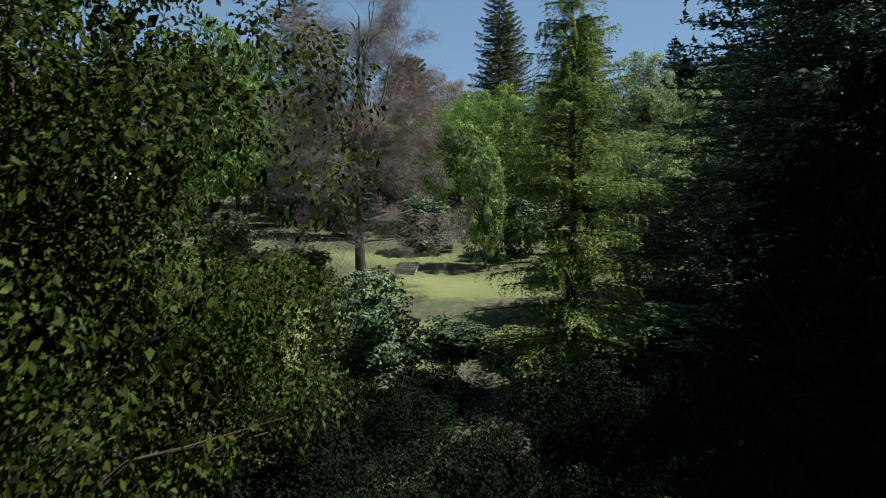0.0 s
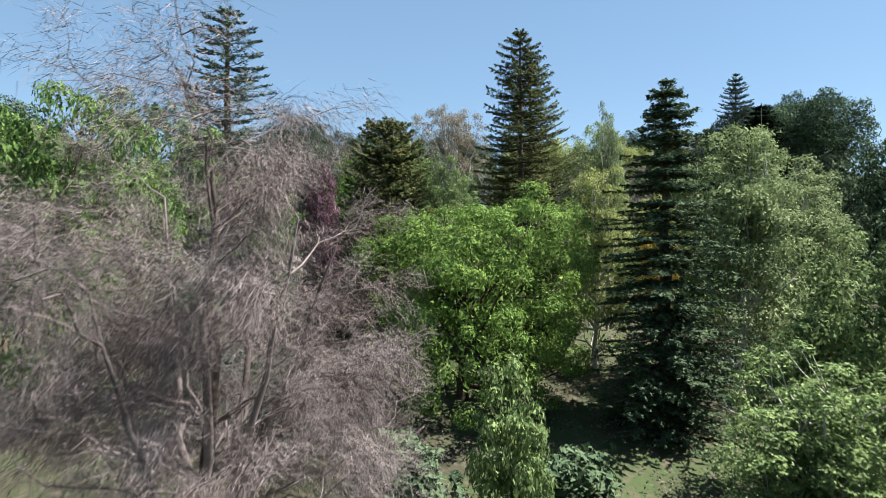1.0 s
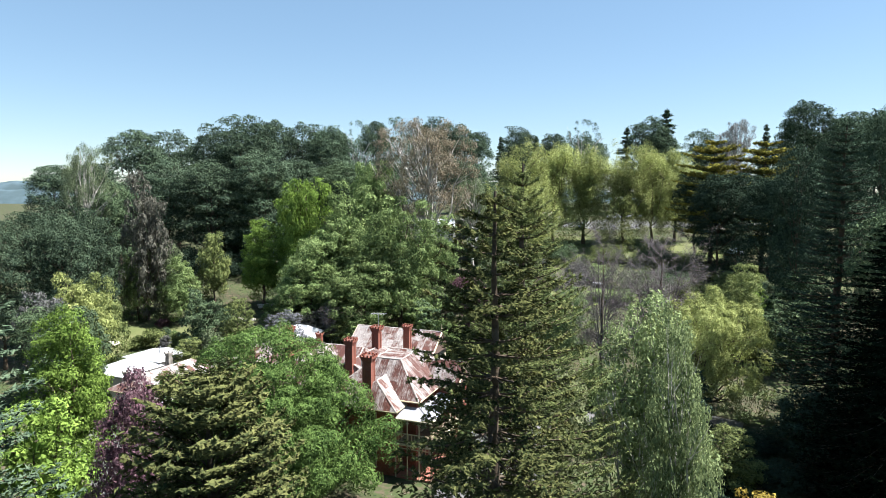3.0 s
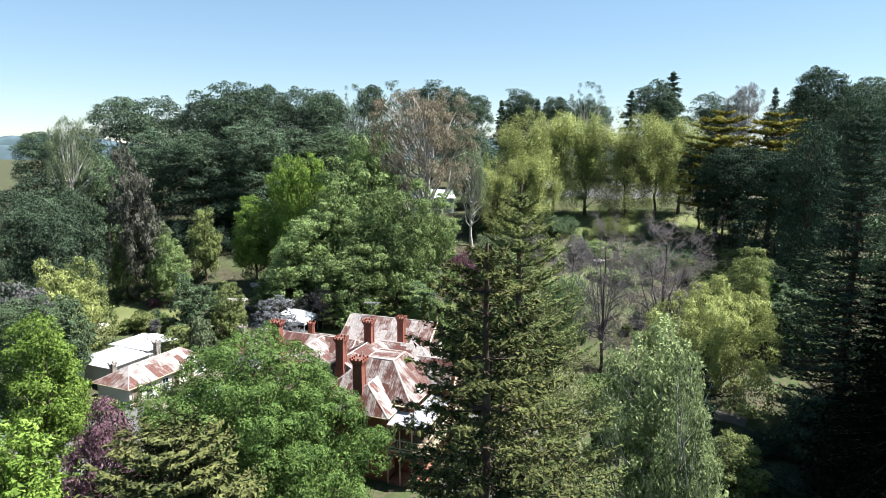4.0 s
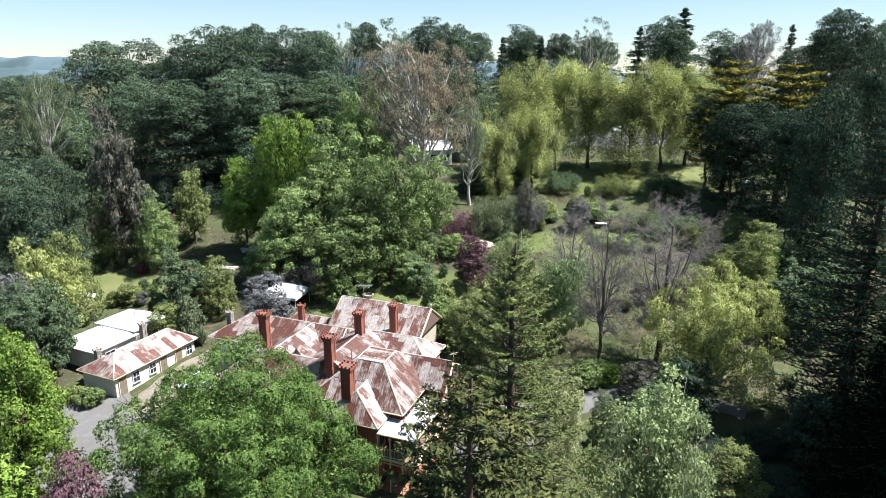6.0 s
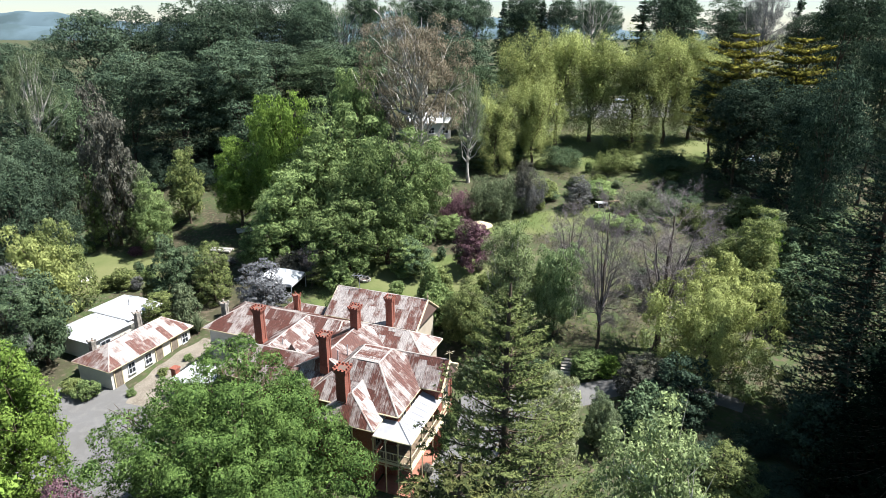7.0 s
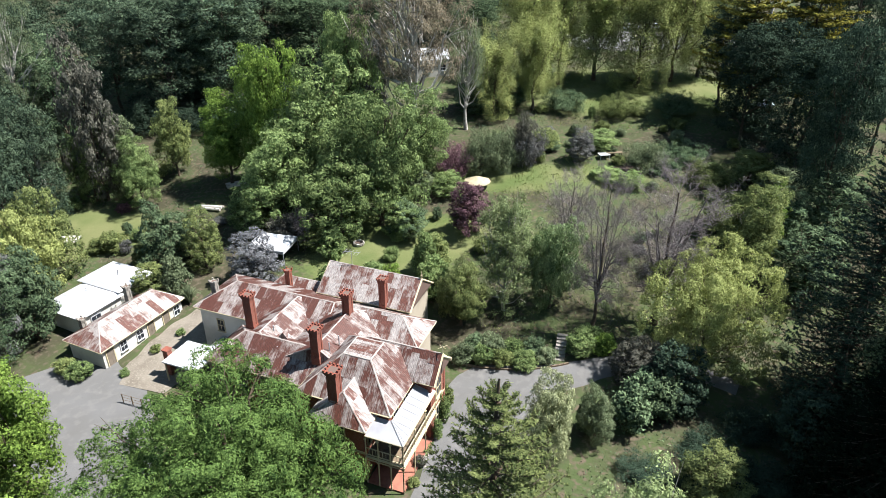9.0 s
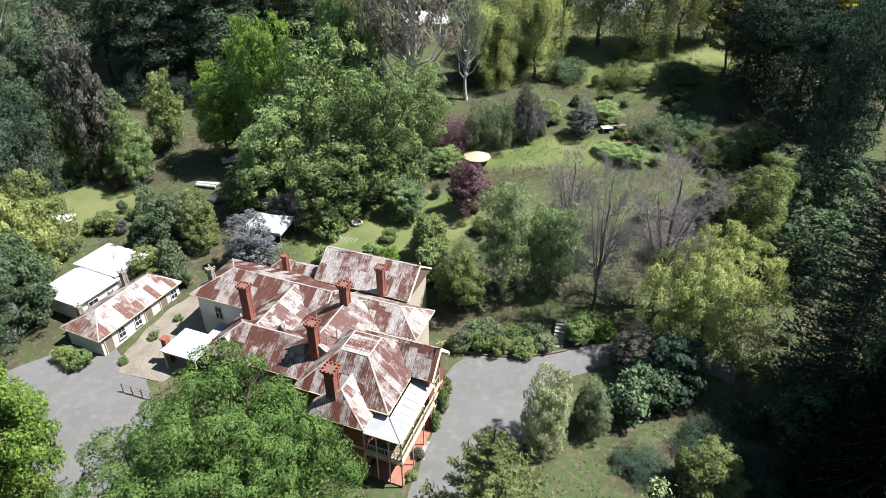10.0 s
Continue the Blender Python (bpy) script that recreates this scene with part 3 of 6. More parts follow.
VARIANTS = {"great": 3, "broad": 4, "pine": 4, "dome": 2, "gum": 2, "elm": 3, "shrub": 3, "bush": 3, "thin": 2, "spire": 2, "bare_far": 2}
NAMES = {"column": "garden_tree", "great": "park_tree", "great_fir": "fir", "near_fir": "fir", "dome": "garden_tree", "near": "hornbeam", "broad": "park_tree", "elm": "elm", "thin": "slender_tree", "gum": "gum_tree", "hoop": "hoop_pine", "tall_hoop": "hoop_pine", "bunya": "bunya_pine", "monkey": "bunya_pine", "dark_hoop": "bunya_pine", "norfolk": "norfolk_pine", "spire": "fir", "bare": "bare_tree", "bare_far": "bare_tree"}
grown, planted = {}, 0


def plant(kind, x, y, tall, wide, tone="", words="", sink=0.0):
    """Plants one tree or shrub on the ground at x, y, with that height and width."""
    global planted
    planted += 1
    tall0, wide0, grow, bark = SPECIES[kind]
    key = (kind, planted % VARIANTS.get(kind, 1))
    m = Matrix.Translation((x, y, float(land(x, y)) - sink)) @ Matrix.Rotation(planted * 2.399, 4, "Z") @ Matrix.Diagonal((wide / wide0, wide / wide0, tall / tall0, 1))
    if key in grown:
        tree = copy_thing(grown[key], m @ Matrix.Diagonal([1 / v for v in grown[key].scale] + [1]))
    else:
        wood, crown = grow(11 + 7 * key[1] + len(kind))
        tree = new(NAMES.get(kind, kind))
        new("trunk", quad_mesh("trunk", wood[:1], [BARK if kind.startswith("bare") else bark])).parent = tree
        for name, mesh in (("branchwork", wood[1:]), ("twig_haze" if kind.startswith("bare") else "crown", crown)):
            piece = tagged(new(name, quad_mesh(name, mesh, [bark])), kind="stuff")
            piece.parent = tree
        tree.matrix_basis = m
        grown[key] = tree
    tone = tone or TONE.get(kind, "")
    for part_ in tree.children:
        if part_.name.startswith("crown"):
            part_.material_slots[0].link = "OBJECT"
            part_.material_slots[0].material = LEAF[tone]
    base, category = WORDS[kind]
    label = words or (COLOUR[tone] + " " + base if tone and COLOUR[tone].split("-")[-1] not in base else base)
    return tagged(tree, label, category, category + "s of the park")



# ---------------------------------------------------------------- ground
def stretch(mid0, mid1, step, far):
    """Grid lines: even in the middle, wider and wider outside."""
    inner = list(np.arange(mid0, mid1 + step, step))
    d, lo, hi = step, [inner[0]], [inner[-1]]
    while hi[-1] - inner[-1] < far:
        d *= 1.35
        hi.append(hi[-1] + d)
        lo.append(lo[-1] - d)
    return np.array(lo[:0:-1] + inner + hi[1:])


def blob(x, y, cx, cy, rx, ry):
    return np.clip(1.6 - 1.6 * np.sqrt(((x - cx) / rx) ** 2 + ((y - cy) / ry) ** 2), 0, 1)


def lawn_share(x, y):
    """How much mown grass there is at a place, from 0 to 1."""
    spots = ((-11, 36, 16, 13, 1), (-27, 48, 17, 12, 1), (3, 46, 11, 6, 0.6), (-43.5, 153.5, 13, 9, 1), (-1.5, 145, 12, 8, 1), (1, 151, 14, 7, 1), (19, 165, 27, 6, 0.7), (24, 137, 18, 11, 0.22), (22, 152, 20, 8, 0.24), (-4, 55, 12, 6, 0.5), (-3.0, 40.3, 5.5, 3.4, -1), (44, 196, 32, 17, 0.75), (56, 228, 24, 10, 1), (-90, 48, 50, 48, 1))
    return np.clip(sum(blob(x, y, *s[:4]) * s[4] for s in spots), 0, 1)


gx, gy = stretch(-96, 96, 1.6, 3500), stretch(-24, 264, 1.6, 3500)
GX, GY = np.meshgrid(gx, gy, indexing="ij")
GZ = land(GX, GY)
n_x, n_y = GX.shape
I, J = np.meshgrid(np.arange(n_x - 1), np.arange(n_y - 1), indexing="ij")
cells = np.stack([I * n_y + J, (I + 1) * n_y + J, (I + 1) * n_y + J + 1, I * n_y + J + 1], -1).reshape(-1, 4)


def ground_material():
    m = material("earth_and_grass", (0.046, 0.044, 0.026), 0.95, 0.1, spots=(((0.050, 0.066, 0.026), 0.185, 0.40, 0.58), ((0.089, 0.070, 0.050), 1.7, 0.5, 0.68)), bump=0.8, bump_size=3)
    n, l = m.node_tree.nodes, m.node_tree.links
    p = n["Principled BSDF"]
    bare = p.inputs["Base Color"].links[0].from_socket
    share, tex, fine, mix, over, sharp = (n.new("ShaderNode" + k) for k in ("Attribute", "TexNoise", "TexNoise", "Mix", "Mix", "Math"))
    ramp = n.new("ShaderNodeMapRange")
    share.attribute_name = "lawn"
    geo = n.new("ShaderNodeNewGeometry")
    tex.inputs["Scale"].default_value, fine.inputs["Scale"].default_value = 0.18, 2.5
    tex.inputs["Detail"].default_value = fine.inputs["Detail"].default_value = 6
    for k in (tex, fine):
        l.new(geo.outputs["Position"], k.inputs["Vector"])
    over.data_type = mix.data_type = "RGBA"
    ramp.inputs["From Min"].default_value, ramp.inputs["From Max"].default_value = 0.35, 0.65
    l.new(tex.outputs[0], ramp.inputs["Value"])
    l.new(ramp.outputs[0], mix.inputs["Factor"])
    mix.inputs["A"].default_value, mix.inputs["B"].default_value = (0.072, 0.095, 0.031, 1), (0.124, 0.130, 0.056, 1)
    sharp.operation = "MULTIPLY_ADD"
    l.new(fine.outputs[0], sharp.inputs[0])
    sharp.inputs[1].default_value = 0.8
    l.new(share.outputs["Fac"], sharp.inputs[2])
    edge = n.new("ShaderNodeMapRange")
    edge.inputs["From Min"].default_value, edge.inputs["From Max"].default_value = 0.62, 0.9
    l.new(sharp.outputs[0], edge.inputs["Value"])
    l.new(edge.outputs[0], over.inputs["Factor"])
    l.new(bare, over.inputs["A"])
    l.new(mix.outputs["Result"], over.inputs["B"])
    l.new(over.outputs["Result"], p.inputs["Base Color"])
    return m


ground_mesh = quad_mesh("ground", [(np.stack([GX, GY, GZ], -1).reshape(-1, 3), cells)], [ground_material()])
ground_mesh.attributes.new("lawn", "FLOAT", "POINT").data.foreach_set("value", lawn_share(GX, GY).ravel().astype(np.float32))
ground_mesh.polygons.foreach_set("use_smooth", np.ones(len(ground_mesh.polygons), dtype=bool))
tagged(new("ground", ground_mesh), "sloping park ground with lawns, bare earth and leaf litter", "ground", kind="structure")

ASPHALT = material("asphalt", (0.114, 0.111, 0.109), 0.9, 0.2, spots=(((0.101, 0.097, 0.092), 0.25, 0.4, 0.7), ((0.134, 0.128, 0.122), 1.2, 0.5, 0.75), ((0.098, 0.092, 0.084), 3.0, 0.66, 0.8)), bump=0.3, bump_size=30)
GRAVEL = material("gravel", (0.176, 0.153, 0.124), 0.95, 0.1, spots=(((0.130, 0.111, 0.088), 0.6, 0.4, 0.65), ((0.215, 0.192, 0.159), 6, 0.5, 0.7)), bump=0.5, bump_size=25)


def ribbon(name, mat, spine, lift, label, category):
    """A road laid on the ground: spine rows of x, y, width."""
    pts = np.array(spine, float)
    s = np.linspace(0, len(pts) - 1, 12 * len(pts))
    k = np.clip(s.astype(int), 0, len(pts) - 2)
    f = (s - k)[:, None]
    h = lambda n: pts[np.clip(k + n, 0, len(pts) - 1)]
    row = 0.5 * (2 * h(0) + (h(1) - h(-1)) * f + (2 * h(-1) - 5 * h(0) + 4 * h(1) - h(2)) * f ** 2 + (3 * h(0) - h(-1) - 3 * h(1) + h(2)) * f ** 3)
    way = unit(np.gradient(row[:, :2], axis=0))
    side = np.stack([-way[:, 1], way[:, 0]], 1)
    across = np.linspace(-0.5, 0.5, 9)
    wob = 1 + 0.03 * np.sin(s * 9)
    xy = row[:, None, :2] + side[:, None] * (row[:, 2] * wob)[:, None, None] * across[None, :, None]
    z = land(xy[..., 0], xy[..., 1]) + lift
    z[:, 0] -= 0.05
    z[:, -1] -= 0.05
    v = np.concatenate([xy, z[..., None]], -1).reshape(-1, 3)
    i, j = np.meshgrid(np.arange(len(s) - 1), np.arange(8), indexing="ij")
    q = np.stack([i * 9 + j, i * 9 + j + 1, (i + 1) * 9 + j + 1, (i + 1) * 9 + j], -1).reshape(-1, 4)
    return tagged(new(name, quad_mesh(name, [(v, q)], [mat])), label, category, kind="structure")


DRIVE = [(-33, 127, 9), (-27.5, 120, 13), (-21.5, 113.5, 8.5), (-14.4, 103, 6), (-4.8, 98.5, 6), (3, 100.6, 7), (8.0, 107, 8.4), (9.8, 113.5, 8.4), (10.9, 118.0, 8.2), (12.7, 123.2, 10.2), (16.4, 125.6, 5.0), (19.8, 126.4, 4.0), (24.4, 128, 3.0), (30.4, 128.8, 2.4), (37, 125, 2.4)]
ribbon("road", ASPHALT, DRIVE, 0.05, "grey asphalt drive curving round the house", "drive")

# ---------------------------------------------------------------- building helpers
def part(name, bm, mat, parent, label=""):
    me = bpy.data.meshes.new(name)
    bmesh.ops.recalc_face_normals(bm, faces=bm.faces)
    bm.to_mesh(me)
    bm.free()
    me.materials.append(mat)
    ob = new(name, me)
    ob.parent = parent
    if label:
        ob["label"] = label
    return ob


def box(bm, x0, x1, y0, y1, z0, z1, turn=None):
    m = Matrix.Translation(((x0 + x1) / 2, (y0 + y1) / 2, (z0 + z1) / 2)) @ Matrix.Diagonal((x1 - x0, y1 - y0, z1 - z0, 1))
    bmesh.ops.create_cube(bm, size=1, matrix=(turn @ m) if turn else m)
    return bm


def boxed(*a):
    return box(bmesh.new(), *a)


def bar(bm, p, q, r, sides=6, r2=None):
    """A round bar from p to q."""
    p, q = Vector(p), Vector(q)
    m = Matrix.Translation((p + q) / 2) @ (q - p).to_track_quat("Z", "Y").to_matrix().to_4x4()
    bmesh.ops.create_cone(bm, cap_ends=True, segments=sides, radius1=r, radius2=r if r2 is None else r2, depth=(q - p).length, matrix=m)
    return bm


def solid(points, faces):
    bm = bmesh.new()
    v = [bm.verts.new(p) for p in points]
    for f in faces:
        bm.faces.new([v[i] for i in f])
    return bm


def brick_material(name, colour, dark, mortar):
    m = material(name, colour, 0.85, 0.2, bump=0.25, bump_size=40)
    n, l = m.node_tree.nodes, m.node_tree.links
    p = n["Principled BSDF"]
    tc, tex = n.new("ShaderNodeTexCoord"), n.new("ShaderNodeTexBrick")
    tex.inputs["Scale"].default_value = 1.0
    tex.inputs["Brick Width"].default_value, tex.inputs["Row Height"].default_value, tex.inputs["Mortar Size"].default_value = 0.23, 0.076, 0.008
    tex.inputs["Color1"].default_value, tex.inputs["Color2"].default_value, tex.inputs["Mortar"].default_value = (*colour, 1), (*dark, 1), (*mortar, 1)
    turn = n.new("ShaderNodeVectorMath")
    turn.operation = "MULTIPLY_ADD"
    split, join, both = n.new("ShaderNodeSeparateXYZ"), n.new("ShaderNodeCombineXYZ"), n.new("ShaderNodeMath")
    both.operation = "ADD"
    l.new(tc.outputs["Object"], split.inputs[0])
    l.new(split.outputs["X"], both.inputs[0])
    l.new(split.outputs["Y"], both.inputs[1])
    l.new(both.outputs[0], join.inputs["X"])
    l.new(split.outputs["Z"], join.inputs["Y"])
    l.new(join.outputs[0], tex.inputs["Vector"])
    l.new(tex.outputs["Color"], p.inputs["Base Color"])
    return m


def sheet_material(name, bare, rust, share):
    """Corrugated iron: every sheet rusted to its own degree, in streaks down the slope and in patches."""
    m = material(name, bare, 0.6, 0.35)
    n, l = m.node_tree.nodes, m.node_tree.links
    p = n["Principled BSDF"]
    tc, info, split, join, move = (n.new("ShaderNode" + k) for k in ("TexCoord", "ObjectInfo", "SeparateXYZ", "CombineXYZ", "VectorMath"))
    streak, patch = n.new("ShaderNodeTexNoise"), n.new("ShaderNodeTexNoise")
    sx, shift = n.new("ShaderNodeMath"), n.new("ShaderNodeMath")
    l.new(tc.outputs["Object"], split.inputs[0])
    sx.operation = shift.operation = "MULTIPLY"
    l.new(split.outputs["X"], sx.inputs[0])
    sx.inputs[1].default_value = 5.0
    l.new(info.outputs["Random"], shift.inputs[0])
    shift.inputs[1].default_value = 60.0
    l.new(sx.outputs[0], join.inputs["X"])
    l.new(split.outputs["Y"], join.inputs["Y"])
    l.new(shift.outputs[0], join.inputs["Z"])
    geo = n.new("ShaderNodeNewGeometry")
    move.operation = "SCALE"
    l.new(geo.outputs["Position"], move.inputs[0])
    move.inputs["Scale"].default_value = 1.0
    l.new(join.outputs[0], streak.inputs["Vector"])
    l.new(move.outputs[0], patch.inputs["Vector"])
    streak.inputs["Scale"].default_value, patch.inputs["Scale"].default_value = 1.1, 0.9
    streak.inputs["Detail"].default_value = patch.inputs["Detail"].default_value = 7
    streak.inputs["Roughness"].default_value = patch.inputs["Roughness"].default_value = 0.7
    total = None
    for socket, weight in ((info.outputs["Random"], 0.36), (streak.outputs[0], 0.8), (patch.outputs[0], 0.85)):
        k = n.new("ShaderNodeMath")
        k.operation = "MULTIPLY_ADD"
        l.new(socket, k.inputs[0])
        k.inputs[1].default_value = weight
        if total:
            l.new(total, k.inputs[2])
        else:
            k.inputs[2].default_value = 0.0
        total = k.outputs[0]
    ramp, mix = n.new("ShaderNodeMapRange"), n.new("ShaderNodeMix")
    ramp.inputs["From Min"].default_value, ramp.inputs["From Max"].default_value = 0.97 - share, 1.23 - share
    mix.data_type = "RGBA"
    l.new(total, ramp.inputs["Value"])
    l.new(ramp.outputs[0], mix.inputs["Factor"])
    mix.inputs["A"].default_value, mix.inputs["B"].default_value = (*bare, 1), (*rust, 1)
    hsv, span, fine = n.new("ShaderNodeHueSaturation"), n.new("ShaderNodeMapRange"), n.new("ShaderNodeTexNoise")
    fine.inputs["Scale"].default_value, fine.inputs["Detail"].default_value, fine.inputs["Roughness"].default_value = 3.5, 8, 0.75
    l.new(join.outputs[0], fine.inputs["Vector"])
    span.inputs["From Min"].default_value, span.inputs["From Max"].default_value = 0.32, 0.68
    span.inputs["To Min"].default_value, span.inputs["To Max"].default_value = 0.35, 1.7
    l.new(fine.outputs[0], span.inputs["Value"])
    l.new(span.outputs[0], hsv.inputs["Value"])
    l.new(mix.outputs["Result"], hsv.inputs["Color"])
    l.new(hsv.outputs[0], p.inputs["Base Color"])
    wave, bump = n.new("ShaderNodeTexWave"), n.new("ShaderNodeBump")
    wave.wave_type, wave.bands_direction = "BANDS", "X"
    wave.inputs["Scale"].default_value = 2.1
    l.new(tc.outputs["Object"], wave.inputs["Vector"])
    bump.inputs["Strength"].default_value, bump.inputs["Distance"].default_value = 0.5, 0.02
    l.new(wave.outputs["Fac"], bump.inputs["Height"])
    l.new(bump.outputs[0], p.inputs["Normal"])
    return m


BRICK = brick_material("red_brick", (0.234, 0.065, 0.039), (0.169, 0.049, 0.033), (0.222, 0.143, 0.111))
CHIMNEY_BRICK = brick_material("orange_brick", (0.220, 0.069, 0.046), (0.167, 0.051, 0.035), (0.211, 0.119, 0.092))
IRON = sheet_material("rusted_iron", (0.235, 0.208, 0.195), (0.064, 0.022, 0.0150), 0.16)
IRON_PALE = sheet_material("faded_iron", (0.255, 0.230, 0.216), (0.080, 0.029, 0.0200), 0.08)
IRON_WHITE = material("galvanised", (0.274, 0.274, 0.293), 0.45, 0.5, spots=(((0.228, 0.224, 0.238), 0.8, 0.4, 0.65), ((0.274, 0.234, 0.215), 2.2, 0.62, 0.8)))
CAP = material("cap_iron", (0.32, 0.285, 0.26), 0.65, 0.3, spots=(((0.148, 0.060, 0.042), 0.9, 0.56, 0.68), ((0.25, 0.20, 0.18), 4, 0.5, 0.7)))
CREAM = material("cream_paint", (0.429, 0.364, 0.234), 0.6, 0.3, spots=(((0.326, 0.274, 0.182), 1.5, 0.5, 0.75),))
RENDER = material("cream_render", (0.364, 0.316, 0.247), 0.85, 0.2, spots=(((0.312, 0.267, 0.209), 0.7, 0.45, 0.7), ((0.234, 0.202, 0.169), 0.3, 0.6, 0.8)), bump=0.2)
WHITEWASH = material("whitewash", (0.528, 0.505, 0.453), 0.85, 0.2, spots=(((0.415, 0.392, 0.347), 0.5, 0.45, 0.7),), bump=0.2)
WHITE = material("white_roof", (0.44, 0.448, 0.462), 0.5, 0.4, spots=(((0.37, 0.378, 0.396), 0.4, 0.45, 0.7),))
GLASS = material("dark_glass", (0.02, 0.024, 0.03), 0.08, 0.5)
WOOD = material("weathered_wood", (0.148, 0.111, 0.074), 0.85, 0.2, spots=(((0.081, 0.059, 0.044), 3, 0.45, 0.65),), bump=0.3)
STONE = material("stone", (0.252, 0.229, 0.200), 0.9, 0.2, spots=(((0.163, 0.148, 0.126), 2, 0.45, 0.65),), bump=0.5)
DOOR_PAINT = material("brown_door", (0.17, 0.14, 0.11), 0.6, 0.3, spots=(((0.12, 0.095, 0.072), 2, 0.45, 0.7),))
FELT = material("roof_underlay", (0.118, 0.081, 0.067), 0.9, 0.1)
TILED = material("terracotta_floor", (0.266, 0.111, 0.074), 0.8, 0.25, spots=(((0.200, 0.081, 0.059), 1.5, 0.45, 0.65),))


def clip(poly, axis, limit, keep_low):
    """Cuts a flat polygon of (u, v) at one grid line."""
    out = []
    for p, q in zip(poly, poly[1:] + poly[:1]):
        a, b = (p[axis] <= limit, q[axis] <= limit) if keep_low else (p[axis] >= limit, q[axis] >= limit)
        if a:
            out.append(p)
        if a != b:
            s = (limit - p[axis]) / (q[axis] - p[axis])
            out.append((p[0] + s * (q[0] - p[0]), p[1] + s * (q[1] - p[1])))
    return out


roof_rng = random.Random(4)


def lay_sheets(roof, poly, mat, wide=0.78, long_=2.7, thick=0.025):
    """Covers one slope, a flat polygon, with overlapping sheets: each a piece of its own with shallow corrugations."""
    poly = [Vector(p) for p in poly]
    n = (poly[1] - poly[0]).cross(poly[2] - poly[0]).normalized()
    if n.z < 0:
        n = -n
    u = Vector((0, 0, 1)).cross(n).normalized()
    v = n.cross(u)
    flat = [((p - poly[0]).dot(u), (p - poly[0]).dot(v)) for p in poly]
    u0, u1, v0, v1 = min(p[0] for p in flat), max(p[0] for p in flat), min(p[1] for p in flat), max(p[1] for p in flat)
    at = u0
    while at < u1 - 0.02:
        row = v0 - roof_rng.uniform(0, 0.9)
        while row < v1:
            size = long_ * roof_rng.uniform(0.75, 1.2)
            piece = clip(clip(clip(clip(flat, 0, at, False), 0, at + wide, True), 1, row, False), 1, row + size, True) if len(flat) > 2 else []
            if len(piece) > 2:
                area = abs(sum(p[0] * q[1] - q[0] * p[1] for p, q in zip(piece, piece[1:] + piece[:1]))) / 2
                if area > 0.06:
                    lift = 0.02 + roof_rng.uniform(0, 0.022)
                    tilt = roof_rng.uniform(-0.006, 0.012)
                    low = [(a - at, b - row, -tilt * (b - row)) for a, b in piece]
                    high = [(x, y, z + thick) for x, y, z in low]
                    k = len(piece)
                    bm = solid(low + high, [tuple(range(k))[::-1], tuple(range(k, 2 * k))] + [(i, (i + 1) % k, k + (i + 1) % k, k + i) for i in range(k)])
                    sheet = part("sheet", bm, mat, roof)
                    foot = poly[0] + u * at + v * row + n * lift
                    sheet.matrix_local = Matrix(((u.x, v.x, n.x, foot.x), (u.y, v.y, n.y, foot.y), (u.z, v.z, n.z, foot.z), (0, 0, 0, 1)))
            row += size
        at += wide


def capping(roof, p, q, mat=None):
    part("ridge_cap", bar(bmesh.new(), p, q, 0.085, 6), mat or CAP, roof)


